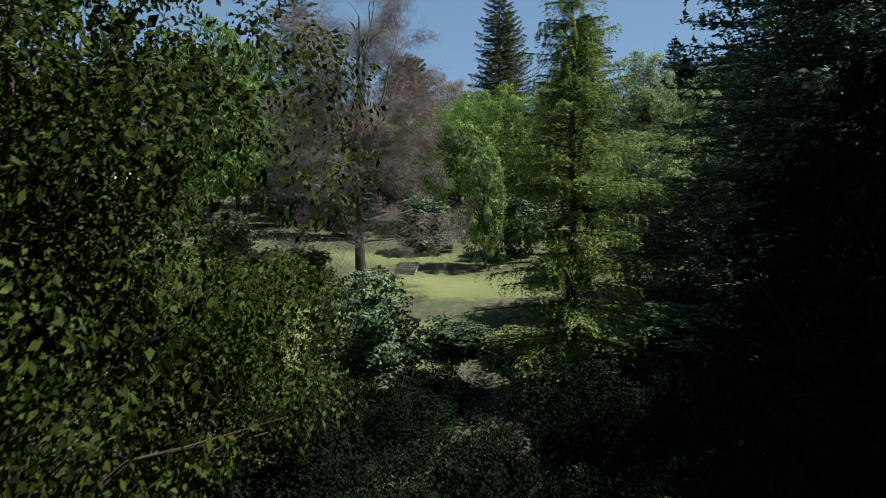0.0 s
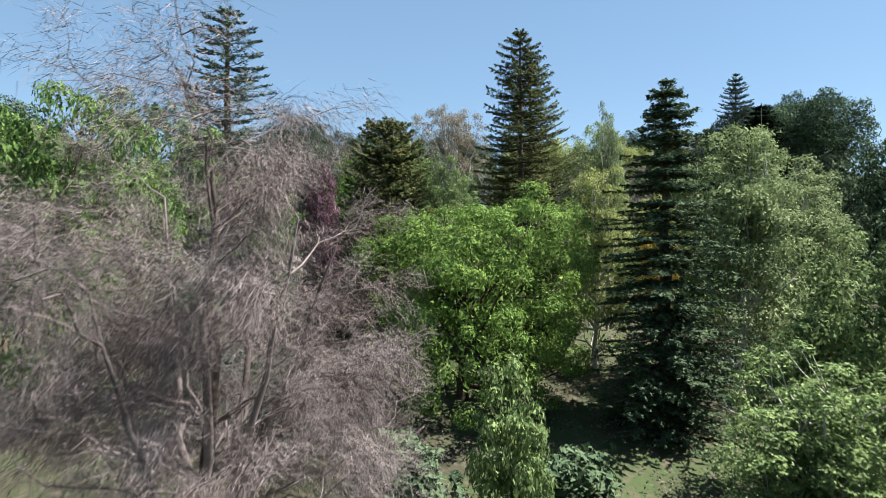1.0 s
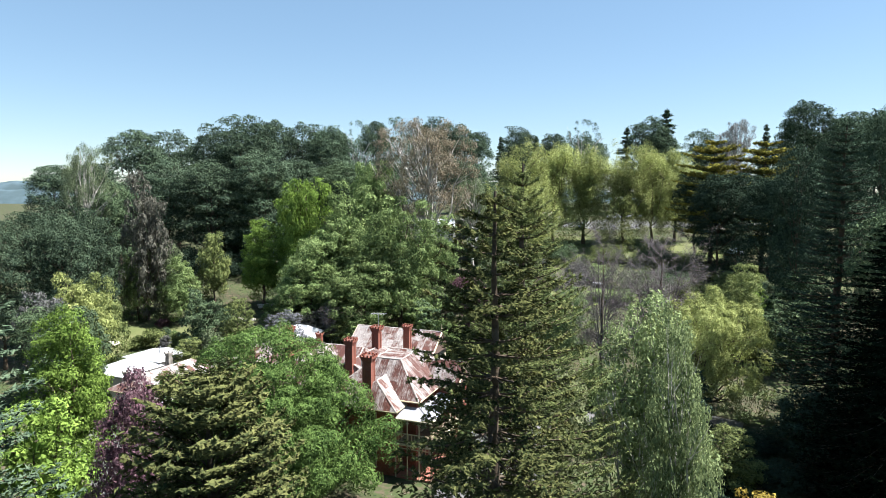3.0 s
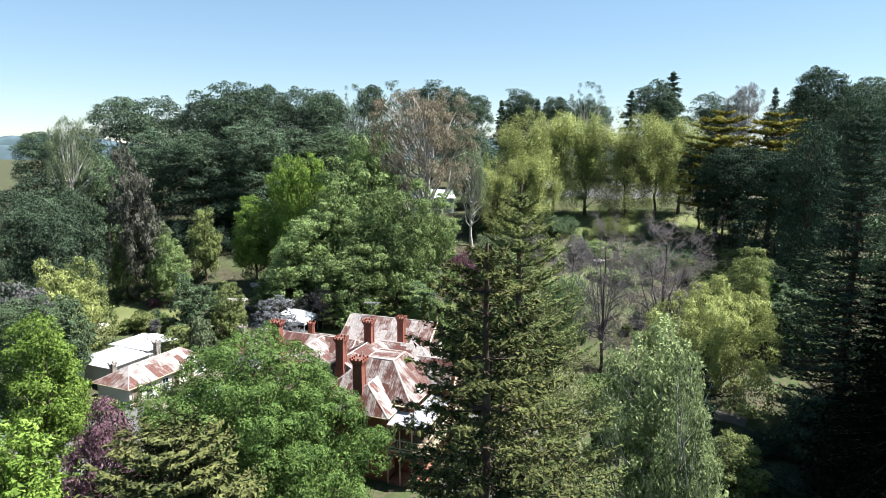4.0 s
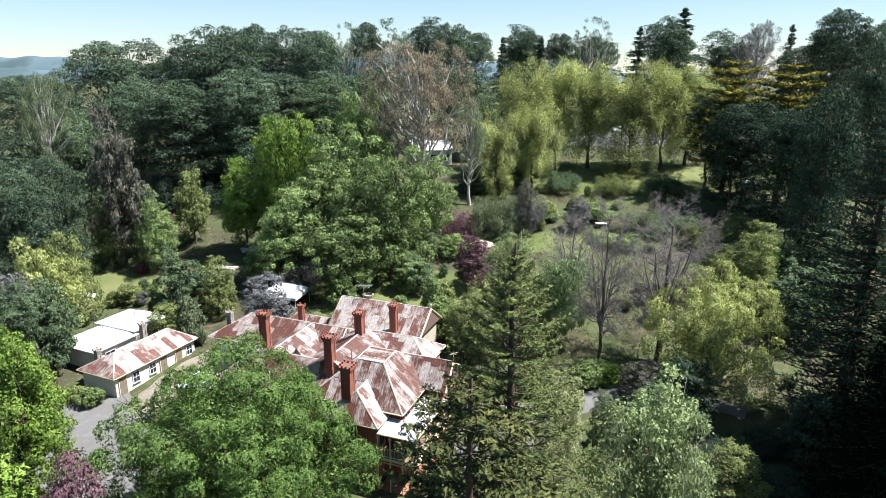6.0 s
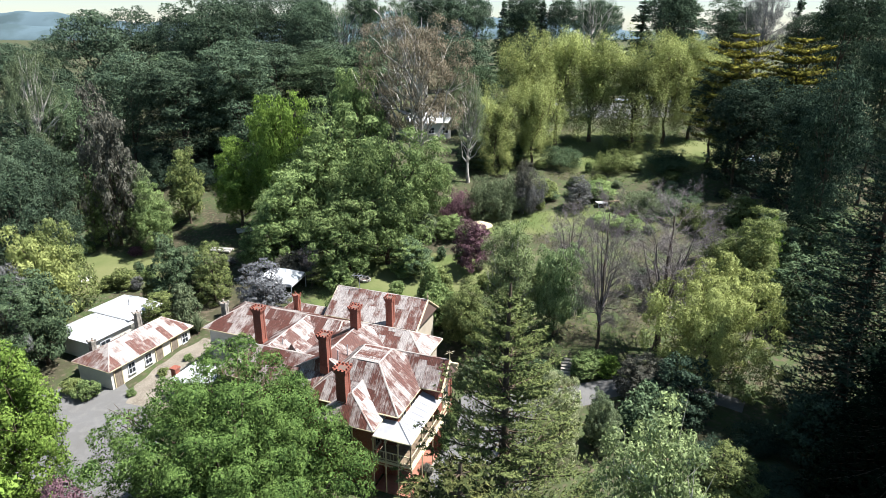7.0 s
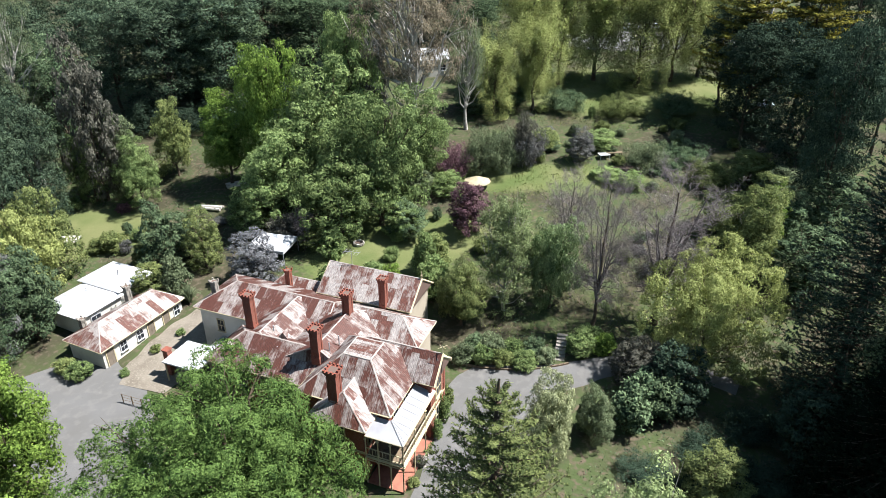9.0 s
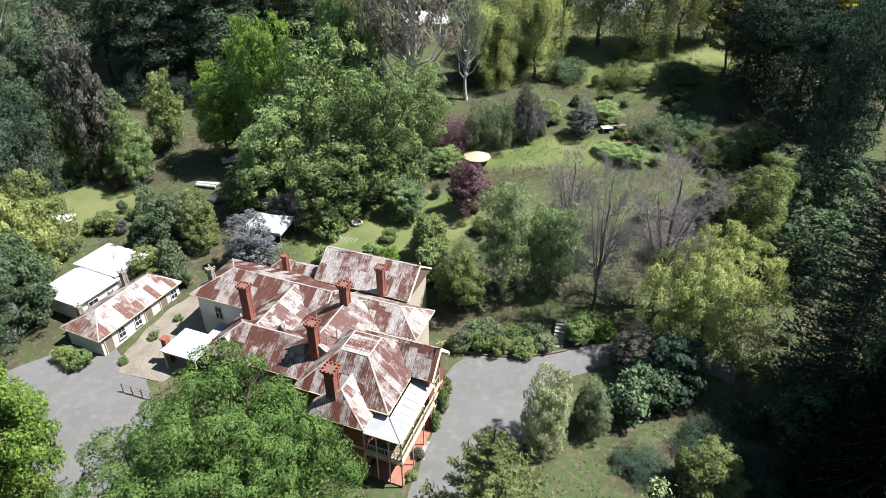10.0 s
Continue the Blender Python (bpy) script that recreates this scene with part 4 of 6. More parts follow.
def wing(parent, a0, a1, b0, b1, eave, ridge, axis, hip0, hip1, wall, mat, inset=0.45, caps=True, sheets=True):
    """A wing: walls, eaves board and a pitched roof. hip0, hip1: how far the hips run in at each end of the ridge; 0 is a gable."""
    if axis == "a":
        m = (b0 + b1) / 2
        c = [(a0, b0, eave), (a1, b0, eave), (a1, b1, eave), (a0, b1, eave)]
        r = [(a0 + hip0, m, ridge), (a1 - hip1, m, ridge)]
        slopes = [[c[0], c[1], r[1], r[0]], [c[2], c[3], r[0], r[1]]]
        ends = [[c[3], c[0], r[0]], [c[1], c[2], r[1]]]
    else:
        m = (a0 + a1) / 2
        c = [(a0, b0, eave), (a1, b0, eave), (a1, b1, eave), (a0, b1, eave)]
        r = [(m, b0 + hip0, ridge), (m, b1 - hip1, ridge)]
        slopes = [[c[1], c[2], r[1], r[0]], [c[3], c[0], r[0], r[1]]]
        ends = [[c[0], c[1], r[0]], [c[2], c[3], r[1]]]
    i = inset
    part("wall", boxed(a0 + i, a1 - i, b0 + i, b1 - i, 0, eave + 0.1), wall, parent)
    for hip, end in zip((hip0, hip1), ends):
        if not hip:
            mid = Vector(end[2])
            middle = Vector(((a0 + a1) / 2, (b0 + b1) / 2, 0))
            inward = Vector((middle.x - mid.x, 0, 0)) if axis == "a" else Vector((0, middle.y - mid.y, 0))
            inward.normalize()
            tri = [Vector(p) + inward * i for p in end]
            span = (tri[1] - tri[0]).normalized() * i
            tri = [tri[0] + span, tri[1] - span, tri[2] - Vector((0, 0, 0.25))]
            back = [p + inward * 0.25 for p in tri]
            part("gable", solid(tri + back, [(0, 1, 2), (5, 4, 3), (0, 3, 4, 1), (1, 4, 5, 2), (2, 5, 3, 0)]), wall, parent)
            for low in (end[0], end[1]):
                bm = bar(bmesh.new(), Vector(low) - Vector((0, 0, 0.1)), Vector(end[2]) - Vector((0, 0, 0.06)), 0.13, 4)
                part("bargeboard", bm, CREAM, parent, "cream-painted timber bargeboard")
    roof = part("roof", solid(c + r, [(0, 3, 2, 1)] + ([(0, 1, 5, 4), (2, 3, 4, 5), (3, 0, 4), (1, 2, 5)] if axis == "a" else [(1, 2, 5, 4), (3, 0, 4, 5), (0, 1, 4), (2, 3, 5)])), FELT, parent, "low-pitched roof of patched rusty iron sheets")
    if sheets:
        for s in slopes:
            lay_sheets(roof, s, mat)
    for hip, end in zip((hip0, hip1), ends):
        if hip:
            if sheets:
                lay_sheets(roof, end, mat)
            if caps:
                capping(roof, end[0], end[2])
                capping(roof, end[1], end[2])
    capping(roof, r[0], r[1])
    for p, q in zip(c, c[1:] + c[:1]):
        if (p, q) in [(e[0], e[1]) for e, h in zip(ends, (hip0, hip1)) if not h]:
            continue
        part("gutter", bar(bmesh.new(), Vector(p) - Vector((0, 0, 0.03)), Vector(q) - Vector((0, 0, 0.03)), 0.07, 5), CREAM, parent)
    return roof


def window(parent, x, y, z, wide, tall, turn, frame_mat=None, name="window", bars=1):
    """A sash window on a wall at x, y with its sill at z; turn: degrees, 0 faces -y."""
    at = Matrix.Translation((x, y, z)) @ Matrix.Rotation(radians(turn), 4, "Z")
    hole = part(name, box(bmesh.new(), -wide / 2, wide / 2, -0.03, 0.06, 0, tall, at), GLASS, parent, "dark sash window with a painted frame")
    f = frame_mat or CREAM
    bm = bmesh.new()
    for x0, x1, z0, z1 in ((-wide / 2 - 0.07, -wide / 2 + 0.02, 0, tall), (wide / 2 - 0.02, wide / 2 + 0.07, 0, tall), (-wide / 2 - 0.07, wide / 2 + 0.07, tall - 0.02, tall + 0.09), (-wide / 2, wide / 2, tall / 2 - 0.03, tall / 2 + 0.03)):
        box(bm, x0, x1, -0.07, 0.05, z0, z1, at)
    for k in range(bars):
        xx = -wide / 2 + wide * (k + 1) / (bars + 1)
        box(bm, xx - 0.018, xx + 0.018, -0.055, 0.03, 0, tall, at)
    part("frame", bm, f, hole)
    part("sill", box(bmesh.new(), -wide / 2 - 0.12, wide / 2 + 0.12, -0.16, 0.05, -0.09, 0, at), f, hole)
    return hole


def door(parent, x, y, z, wide, tall, turn, mat=None):
    at = Matrix.Translation((x, y, z)) @ Matrix.Rotation(radians(turn), 4, "Z")
    leaf = part("door", box(bmesh.new(), -wide / 2, wide / 2, -0.035, 0.05, 0, tall, at), mat or DOOR_PAINT, parent, "plain brown wooden door")
    bm = bmesh.new()
    for x0, x1, z0, z1 in ((-wide / 2 - 0.1, -wide / 2, 0, tall), (wide / 2, wide / 2 + 0.1, 0, tall), (-wide / 2 - 0.1, wide / 2 + 0.1, tall, tall + 0.1)):
        box(bm, x0, x1, -0.08, 0.05, z0, z1, at)
    part("frame", bm, CREAM, leaf)
    for px in (-wide / 4, wide / 4):
        for z0, z1 in ((0.15, 0.85), (1.0, tall - 0.15)):
            part("panel", box(bmesh.new(), px - wide * 0.17, px + wide * 0.17, -0.05, -0.03, z0, z1, at), mat or DOOR_PAINT, leaf)
    return leaf


def chimney(parent, a, b, z0, top, wide=0.75, deep=0.75, mat=None, pots=4):
    """A panelled brick stack that flares into a corbelled head."""
    mat = mat or CHIMNEY_BRICK
    w, d, h = wide / 2, deep / 2, top - z0
    bm = boxed(a - w, a + w, b - d, b + d, z0, z0 + h * 0.22)
    stack = part("chimney", bm, mat, parent, "tall red brick chimney with a corbelled head")
    s = 0.82
    part("shaft", boxed(a - w * s, a + w * s, b - d * s, b + d * s, z0 + h * 0.2, top - 0.5), mat, stack)
    for sx in (-1, 1):
        for sy in (-1, 1):
            part("pilaster", boxed(a + sx * w * 0.72 - 0.09, a + sx * w * 0.72 + 0.09, b + sy * d * 0.72 - 0.09, b + sy * d * 0.72 + 0.09, z0 + h * 0.22, top - 0.55), mat, stack)
    for k in range(4):
        g = 0.86 + 0.13 * k
        part("corbel", boxed(a - w * g, a + w * g, b - d * g, b + d * g, top - 0.62 + 0.14 * k, top - 0.47 + 0.14 * k), mat, stack)
    part("flue", boxed(a - w * 0.75, a + w * 0.75, b - d * 0.75, b + d * 0.75, top - 0.06, top - 0.045), FELT, stack)
    for i in range(pots):
        for j in range(pots):
            if i in (0, pots - 1) or j in (0, pots - 1):
                x, y = a + (i / (pots - 1) - 0.5) * 2 * w * 1.12, b + (j / (pots - 1) - 0.5) * 2 * d * 1.12
                part("merlon", boxed(x - 0.075, x + 0.075, y - 0.075, y + 0.075, top - 0.06, top + 0.13), mat, stack)
    return stack


# ---------------------------------------------------------------- the mansion
house = tagged(new("house"), "two-storey brick mansion with patched rusty iron roofs and cream verandahs", "house")
house.matrix_basis = pose(3.28, 112.68, -0.45, 0, 0, -20)
wing(house, -15.7, -4.9, 15.0, 21.4, 6.4, 8.6, "a", 0, 0, RENDER, IRON_PALE)
wing(house, -26.9, -11.5, 8.8, 16.0, 5.7, 7.5, "a", 3.2, 0.5, WHITEWASH, IRON)
wing(house, -23.0, -15.4, 16.0, 19.6, 4.6, 5.8, "a", 1.4, 0.4, WHITEWASH, IRON_PALE)
wing(house, -19.6, -12.4, 3.4, 14.0, 5.5, 7.55, "b", 2.0, 2.0, RENDER, IRON)
wing(house, -20.3, -6.0, 2.3, 8.2, 5.4, 7.4, "a", 2.8, 0.5, BRICK, IRON)
wing(house, -13.4, -5.4, 4.0, 14.6, 6.1, 8.2, "b", 0.5, 3.6, BRICK, IRON)
wing(house, -10.5, -1.9, 9.9, 14.7, 6.25, 7.8, "a", 0.5, 2.6, RENDER, IRON_PALE)
wing(house, -6.6, 1.6, 5.2, 9.3, 6.5, 8.5, "a", 1.0, 0, BRICK, IRON)
wing(house, -7.0, -1.7, -1.3, 6.0, 5.95, 8.0, "b", 1.6, 0.8, BRICK, IRON_PALE)

# the main hipped roof with its flat deck
main_low = [(-9.2, 0.55, 6.35), (-0.35, 0.55, 6.35), (-0.35, 9.2, 6.35), (-9.2, 9.2, 6.35)]
main_top = [(-5.95, 3.45, 9.2), (-3.4, 3.45, 9.2), (-3.4, 6.0, 9.2), (-5.95, 6.0, 9.2)]
part("wall", boxed(-8.8, -0.8, 1.0, 8.8, 0, 6.4), BRICK, house)
main_roof = part("roof", solid(main_low + main_top, [(0, 3, 2, 1), (4, 5, 6, 7), (0, 1, 5, 4), (1, 2, 6, 5), (2, 3, 7, 6), (3, 0, 4, 7)]), FELT, house, "hipped roof of rusty iron with a flat deck")
for k in range(4):
    lay_sheets(main_roof, [main_low[k], main_low[(k + 1) % 4], main_top[(k + 1) % 4], main_top[k]], IRON if k != 3 else IRON_PALE)
    capping(main_roof, main_low[k], main_top[k])
    capping(main_roof, main_top[k], main_top[(k + 1) % 4])
    part("gutter", bar(bmesh.new(), main_low[k], main_low[(k + 1) % 4], 0.07, 5), CREAM, house)
for k in range(7):
    part("deck_sheet", boxed(-5.9, -3.45, 3.47 + 0.36 * k, 3.47 + 0.36 * k + 0.34, 9.21, 9.25), IRON_PALE, main_roof)

# verandah: upper roof, floor, posts, rails
ver = part("verandah", solid([(-1.9, -1.05, 5.35), (1.45, -1.05, 5.35), (-0.35, 0.75, 5.85), (-1.9, 0.75, 5.85), (1.45, 6.0, 5.35), (-0.35, 6.0, 5.85)] + [(-1.9, -1.05, 5.25), (1.45, -1.05, 5.25), (-0.35, 0.75, 5.75), (-1.9, 0.75, 5.75), (1.45, 6.0, 5.25), (-0.35, 6.0, 5.75)],
            [(0, 1, 2, 3), (1, 4, 5, 2), (6, 9, 8, 7), (7, 8, 11, 10), (0, 6, 7, 1), (1, 7, 10, 4), (4, 10, 11, 5), (3, 9, 6, 0)]), IRON_WHITE, house, "two-level verandah with pale iron roof and cream posts")
for k in range(9):
    y = -0.7 + 0.8 * k
    part("roof_seam", bar(bmesh.new(), (1.45, y, 5.37), (-0.3, max(y, 0.75) if y < 0.8 else y, 5.87), 0.012, 4), IRON_WHITE, ver)
part("ridge_cap", bar(bmesh.new(), (1.47, -1.07, 5.36), (-0.35, 0.75, 5.87), 0.06, 6), IRON_WHITE, ver)
for z0 in (3.05, 0.02):
    bm = boxed(-1.9, 1.4, -1.0, 1.2, z0, z0 + 0.16)
    part("floor", bm, WOOD if z0 > 1 else TILED, ver)
    part("floor", boxed(-0.9, 1.4, 1.2, 6.0, z0, z0 + 0.16), WOOD if z0 > 1 else TILED, ver)
edge = [(-1.9, -1.0), (1.4, -1.0), (1.4, 6.0)]
for (x0, y0), (x1, y1) in zip(edge, edge[1:]):
    for z, r in ((5.28, 0.09), (4.05, 0.05), (3.35, 0.05), (3.08, 0.12), (2.75, 0.05)):
        part("rail", bar(bmesh.new(), (x0, y0, z), (x1, y1, z), r, 6), CREAM, ver)
    n = max(3, int(math.hypot(x1 - x0, y1 - y0) / 2.2))
    for k in range(n + 1):
        s = k / n
        x, y = x0 + s * (x1 - x0), y0 + s * (y1 - y0)
        for z0, z1 in ((0.1, 3.05), (3.2, 5.3)):
            part("post", bar(bmesh.new(), (x, y, z0), (x, y, z1), 0.06, 8), CREAM, ver)
            part("capital", boxed(x - 0.1, x + 0.1, y - 0.1, y + 0.1, z1 - 0.35, z1 - 0.25), CREAM, ver)
    m = int(math.hypot(x1 - x0, y1 - y0) / 0.28)
    for k in range(1, m):
        s = k / m
        part("baluster", bar(bmesh.new(), (x0 + s * (x1 - x0), y0 + s * (y1 - y0), 3.35), (x0 + s * (x1 - x0), y0 + s * (y1 - y0), 4.05), 0.022, 5), CREAM, ver)
for k in range(3):
    part("step", boxed(1.4 + 0.3 * k, 1.75 + 0.3 * k, 2.2, 4.2, -0.2, 0.14 - 0.05 * k - 0.03 * k), STONE, ver)

# gable end to the drive: bands, window, bracket and finial
part("band", boxed(1.12, 1.20, 5.6, 8.9, 3.1, 3.35), CREAM, house, "cream string course")
window(house, 1.18, 7.25, 3.9, 1.1, 1.9, 90)
window(house, 1.18, 7.25, 0.7, 1.1, 2.0, 90)
for y in (5.62, 8.88):
    part("quoin", boxed(0.9, 1.19, y - 0.16, y + 0.16, 0, 6.3), CHIMNEY_BRICK, house)
finial = part("finial", bar(bmesh.new(), (1.6, 7.25, 8.4), (1.6, 7.25, 9.45), 0.05, 6, 0.02), CREAM, house, "cream timber finial with crossed arms")
part("cross_arm", bar(bmesh.new(), (1.25, 7.0, 9.15), (1.95, 7.5, 9.35), 0.03, 5), CREAM, finial)
part("cross_arm", bar(bmesh.new(), (1.25, 7.5, 9.15), (1.95, 7.0, 9.35), 0.03, 5), CREAM, finial)
bracket = part("bracket", boxed(1.6, 2.4, 7.15, 7.35, 8.2, 8.32), CREAM, house)
for k in range(4):
    part("dentil", boxed(1.7 + 0.2 * k, 1.78 + 0.2 * k, 7.13, 7.37, 8.02, 8.2), CREAM, bracket)
back_finial = part("finial", bar(bmesh.new(), (-4.9, 18.2, 8.5), (-4.9, 18.2, 9.5), 0.05, 6, 0.02), CREAM, house, "cream timber finial")
part("ball", bar(bmesh.new(), (-4.9, 18.2, 8.9), (-4.9, 18.2, 9.05), 0.1, 8), CREAM, back_finial)
antenna = part("antenna", bar(bmesh.new(), (-13.0, 18.2, 8.5), (-13.0, 18.2, 10.3), 0.025, 5), IRON_WHITE, house, "thin metal television aerial")
part("boom", bar(bmesh.new(), (-14.0, 18.2, 10.1), (-12.0, 18.4, 10.2), 0.02, 4), IRON_WHITE, antenna)
for k in range(5):
    part("rod", bar(bmesh.new(), (-13.8 + 0.4 * k, 17.7, 10.12), (-13.8 + 0.4 * k, 18.8, 10.14), 0.015, 4), IRON_WHITE, antenna)

# windows of the other walls
window(house, -7.2, 15.43, 3.7, 0.9, 1.7, 0, BRICK)
window(house, -5.6, 15.43, 3.7, 0.4, 1.7, 0, BRICK)
window(house, -24.0, 9.23, 3.1, 0.8, 1.4, 0)
window(house, -4.35, -0.88, 3.6, 1.0, 1.9, 0)
window(house, -4.35, -0.88, 0.7, 1.0, 2.0, 0)
window(house, -2.12, 0.2, 3.6, 0.8, 1.9, 90)
window(house, -0.78, 2.4, 3.4, 1.0, 2.2, 90)
window(house, -0.78, 4.4, 3.4, 1.0, 2.2, 90)
window(house, -0.78, 2.4, 0.4, 1.0, 2.2, 90)
door(house, -0.78, 4.4, 0.18, 1.1, 2.3, 90)
for x in (-19.0, -16.5, -14.0, -11.5, -9.0):
    window(house, x, 2.73, 3.2, 0.9, 1.6, 0)
    window(house, x, 2.73, 0.7, 0.9, 1.8, 0)
for z in (3.1, 5.7):
    part("band", boxed(-6.6, -2.1, -0.93, -0.85, z, z + 0.2), CREAM, house)

# chimneys
chimney(house, -18.0, 6.9, 6.0, 10.4, 0.95, 0.75)
chimney(house, -9.4, 10.5, 6.8, 10.4, 0.85, 0.85)
chimney(house, -9.2, 4.4, 6.6, 10.4, 0.85, 0.85)
chimney(house, -5.0, 0.1, 6.4, 10.3, 0.95, 0.95)
chimney(house, -7.9, 15.2, 5.8, 9.7, 0.75, 0.75)
chimney(house, -25.5, 10.9, 4.4, 8.0, 0.6, 0.5, STONE, 2)
chimney(house, -20.0, 16.3, 4.2, 7.6, 0.6, 0.5, BRICK, 2)
# roof vents, pipes and loose bits of iron
for a, b, z in ((-11.6, 8.6, 7.6), (-10.4, 6.8, 7.7), (-8.3, 5.0, 8.2), (-8.0, 6.2, 8.2), (-15.2, 6.5, 7.3), (-13.6, 4.6, 6.6)):
    part("vent_pipe", bar(bmesh.new(), (a, b, z - 0.6), (a, b, z + 0.45), 0.05, 6), IRON_WHITE, house)
for a, b, z, w in ((-18.3, 3.4, 6.5, 0.5), (-13.6, 5.6, 7.6, 0.5), (-2.4, 4.6, 8.0, 0.45), (-6.9, 2.6, 7.3, 0.5)):
    cowl = part("dormer_vent", solid([(a - w, b, z - 0.3), (a + w, b, z - 0.3), (a, b, z + 0.35), (a, b + 0.9, z + 0.3)], [(0, 1, 2), (1, 3, 2), (0, 2, 3), (0, 3, 1)]), IRON_PALE, house, "small triangular roof vent")

# ---------------------------------------------------------------- cottage beside the courtyard
cottage = tagged(new("cottage"), "long single-storey cream cottage with a rust-streaked iron roof", "cottage")
cottage.matrix_basis = pose(-27.5, 126.1, -0.35, 0, 0, -23.2)
wing(cottage, -5.5, 0.0, 0.0, 11.6, 2.45, 3.9, "b", 2.5, 1.9, WHITEWASH, IRON_PALE, inset=0.35)
for y in (1.2, 6.6, 8.8):
    door(cottage, -0.33, y, 0.12, 0.85, 1.98, 90, DOOR_PAINT)
for y in (2.9, 5.1, 10.4):
    window(cottage, -0.33, y, 0.85, 0.8, 1.15, 90, WHITE)
chimney(cottage, -4.6, 8.0, 1.4, 4.9, 0.55, 0.55, STONE, 2)
chimney(cottage, -4.9, 2.2, 1.4, 4.0, 0.5, 0.5, STONE, 2)
part("doorstep", boxed(-0.3, 0.5, 0.6, 1.8, -0.2, 0.1), STONE, cottage)

# ---------------------------------------------------------------- white-roofed house behind
pale_house = tagged(new("house"), "low pale house with a clean white metal roof", "house")
pale_house.matrix_basis = pose(-33.2, 136.6, 0.0, 0, 0, -23.2)


def white_block(x0, x1, y0, y1, eave, ridge, hip):
    m = (x0 + x1) / 2
    c = [(x0, y0, eave), (x1, y0, eave), (x1, y1, eave), (x0, y1, eave), (m, y0 + hip, ridge), (m, y1 - hip, ridge)]
    part("wall", boxed(x0 + 0.4, x1 - 0.4, y0 + 0.4, y1 - 0.4, -0.8, eave + 0.05), WHITEWASH, pale_house)
    roof = part("roof", solid(c, [(0, 3, 2, 1), (1, 2, 5, 4), (3, 0, 4, 5), (0, 1, 4), (2, 3, 5)]), WHITE, pale_house, "clean white metal roof")
    for k in range(int((y1 - y0) / 0.7)):
        y = y0 + 0.35 + 0.7 * k
        if y0 + hip < y < y1 - hip:
            part("roof_seam", bar(bmesh.new(), (x0, y, eave + 0.01), (m, y, ridge + 0.01), 0.014, 4), WHITE, roof)
            part("roof_seam", bar(bmesh.new(), (x1, y, eave + 0.01), (m, y, ridge + 0.01), 0.014, 4), WHITE, roof)
    part("ridge_cap", bar(bmesh.new(), c[4], c[5], 0.06, 6), WHITE, roof)


white_block(-3.4, 3.2, -4.6, 1.4, 2.6, 3.7, 2.2)
white_block(-3.8, 3.0, 0.8, 6.0, 3.0, 3.6, 0.6)
part("vent_pipe", bar(bmesh.new(), (0.3, 3.2, 3.2), (0.5, 3.2, 4.3), 0.06, 6), IRON_WHITE, pale_house)
part("vent_pipe", bar(bmesh.new(), (0.2, -1.0, 3.2), (0.2, -1.0, 4.0), 0.05, 6), IRON_WHITE, pale_house)
window(pale_house, 2.85, -2.5, 0.9, 1.2, 1.1, 90, WHITE)
window(pale_house, 2.65, 4.0, 1.0, 1.0, 1.2, 90, WHITE)

# ---------------------------------------------------------------- trees and shrubs
plant("pine", -64.9, 204.0, 28.5, 15.3)
plant("pine", -59.6, 212.0, 28.1, 14.9)
plant("pine", -47.7, 204.0, 28.9, 12.9)
plant("pine", -39.0, 200.0, 30.8, 15.9)
plant("pine", -40.4, 228.0, 29.3, 12.4)
plant("pine", -33.8, 232.0, 28.5, 15.5)
plant("pine", -24.5, 224.0, 27.2, 13.4)
plant("gum", -20.2, 240.0, 28.7, 13.2, tone="dark")
plant("pine", -15.3, 244.0, 28.2, 10.5)
plant("gum", -6.9, 240.0, 28.5, 16.1, tone="dark")
plant("pine", 0.9, 248.0, 28.2, 15.4)
plant("pine", 7.8, 252.0, 27.1, 12.6)
plant("pine", 14.3, 256.0, 24.9, 11.3)
plant("pine", -52.1, 188.0, 23.4, 13.7)
plant("pine", -42.6, 188.0, 22.4, 14.8)
plant("pine", -32.6, 190.4, 23.9, 15.0)
plant("pine", -30.1, 209.6, 19.6, 16.1)
plant("pine", -19.8, 214.4, 18.8, 16.6)
plant("pine", -11.5, 220.0, 18.0, 17.2)
plant("pine", 9.8, 228.0, 16.8, 15.3)
plant("gum", -55.9, 166.4, 28.6, 9.5, tone="sage")
plant("dome", -43.9, 162.4, 24.5, 8.6, tone="brown")
plant("pine", -46.5, 144.0, 20.5, 8.9)
plant("pine", -55.3, 172.0, 20.6, 8.4)
plant("pine", -56.1, 152.0, 20.0, 10.5)
plant("pine", -52.2, 140.0, 19.0, 9.7)
plant("gum", 2.0, 171.2, 29.5, 19.0)
plant("gum", 10.4, 180.0, 20.2, 8.9, tone="sage")
plant("broad", -5.6, 177.6, 18.1, 8.7, tone="grey")
plant("elm", 21.5, 196.8, 23.3, 15.5)
plant("elm", 28.7, 200.0, 22.6, 15.5)
plant("elm", 35.9, 201.6, 21.1, 14.5)
plant("elm", 43.6, 198.4, 23.0, 16)
plant("elm", 50.9, 201.6, 21.6, 14.5)
plant("elm", 57.1, 204.0, 20.2, 13)
plant("elm", 15.3, 185.6, 15.8, 10.8)
plant("elm", 22.4, 188.8, 16.5, 11.1)
plant("spire", 22.2, 264.0, 23.5, 10.1)
plant("pine", 28.9, 268.0, 27.2, 14.0)
plant("spire", 33.3, 264.0, 23.9, 10.1)
plant("pine", 38.9, 264.0, 24.8, 11.1)
plant("gum", 48.7, 268.0, 29.8, 17.0, tone="pine")
plant("spire", 62.2, 264.0, 26.6, 14.0)
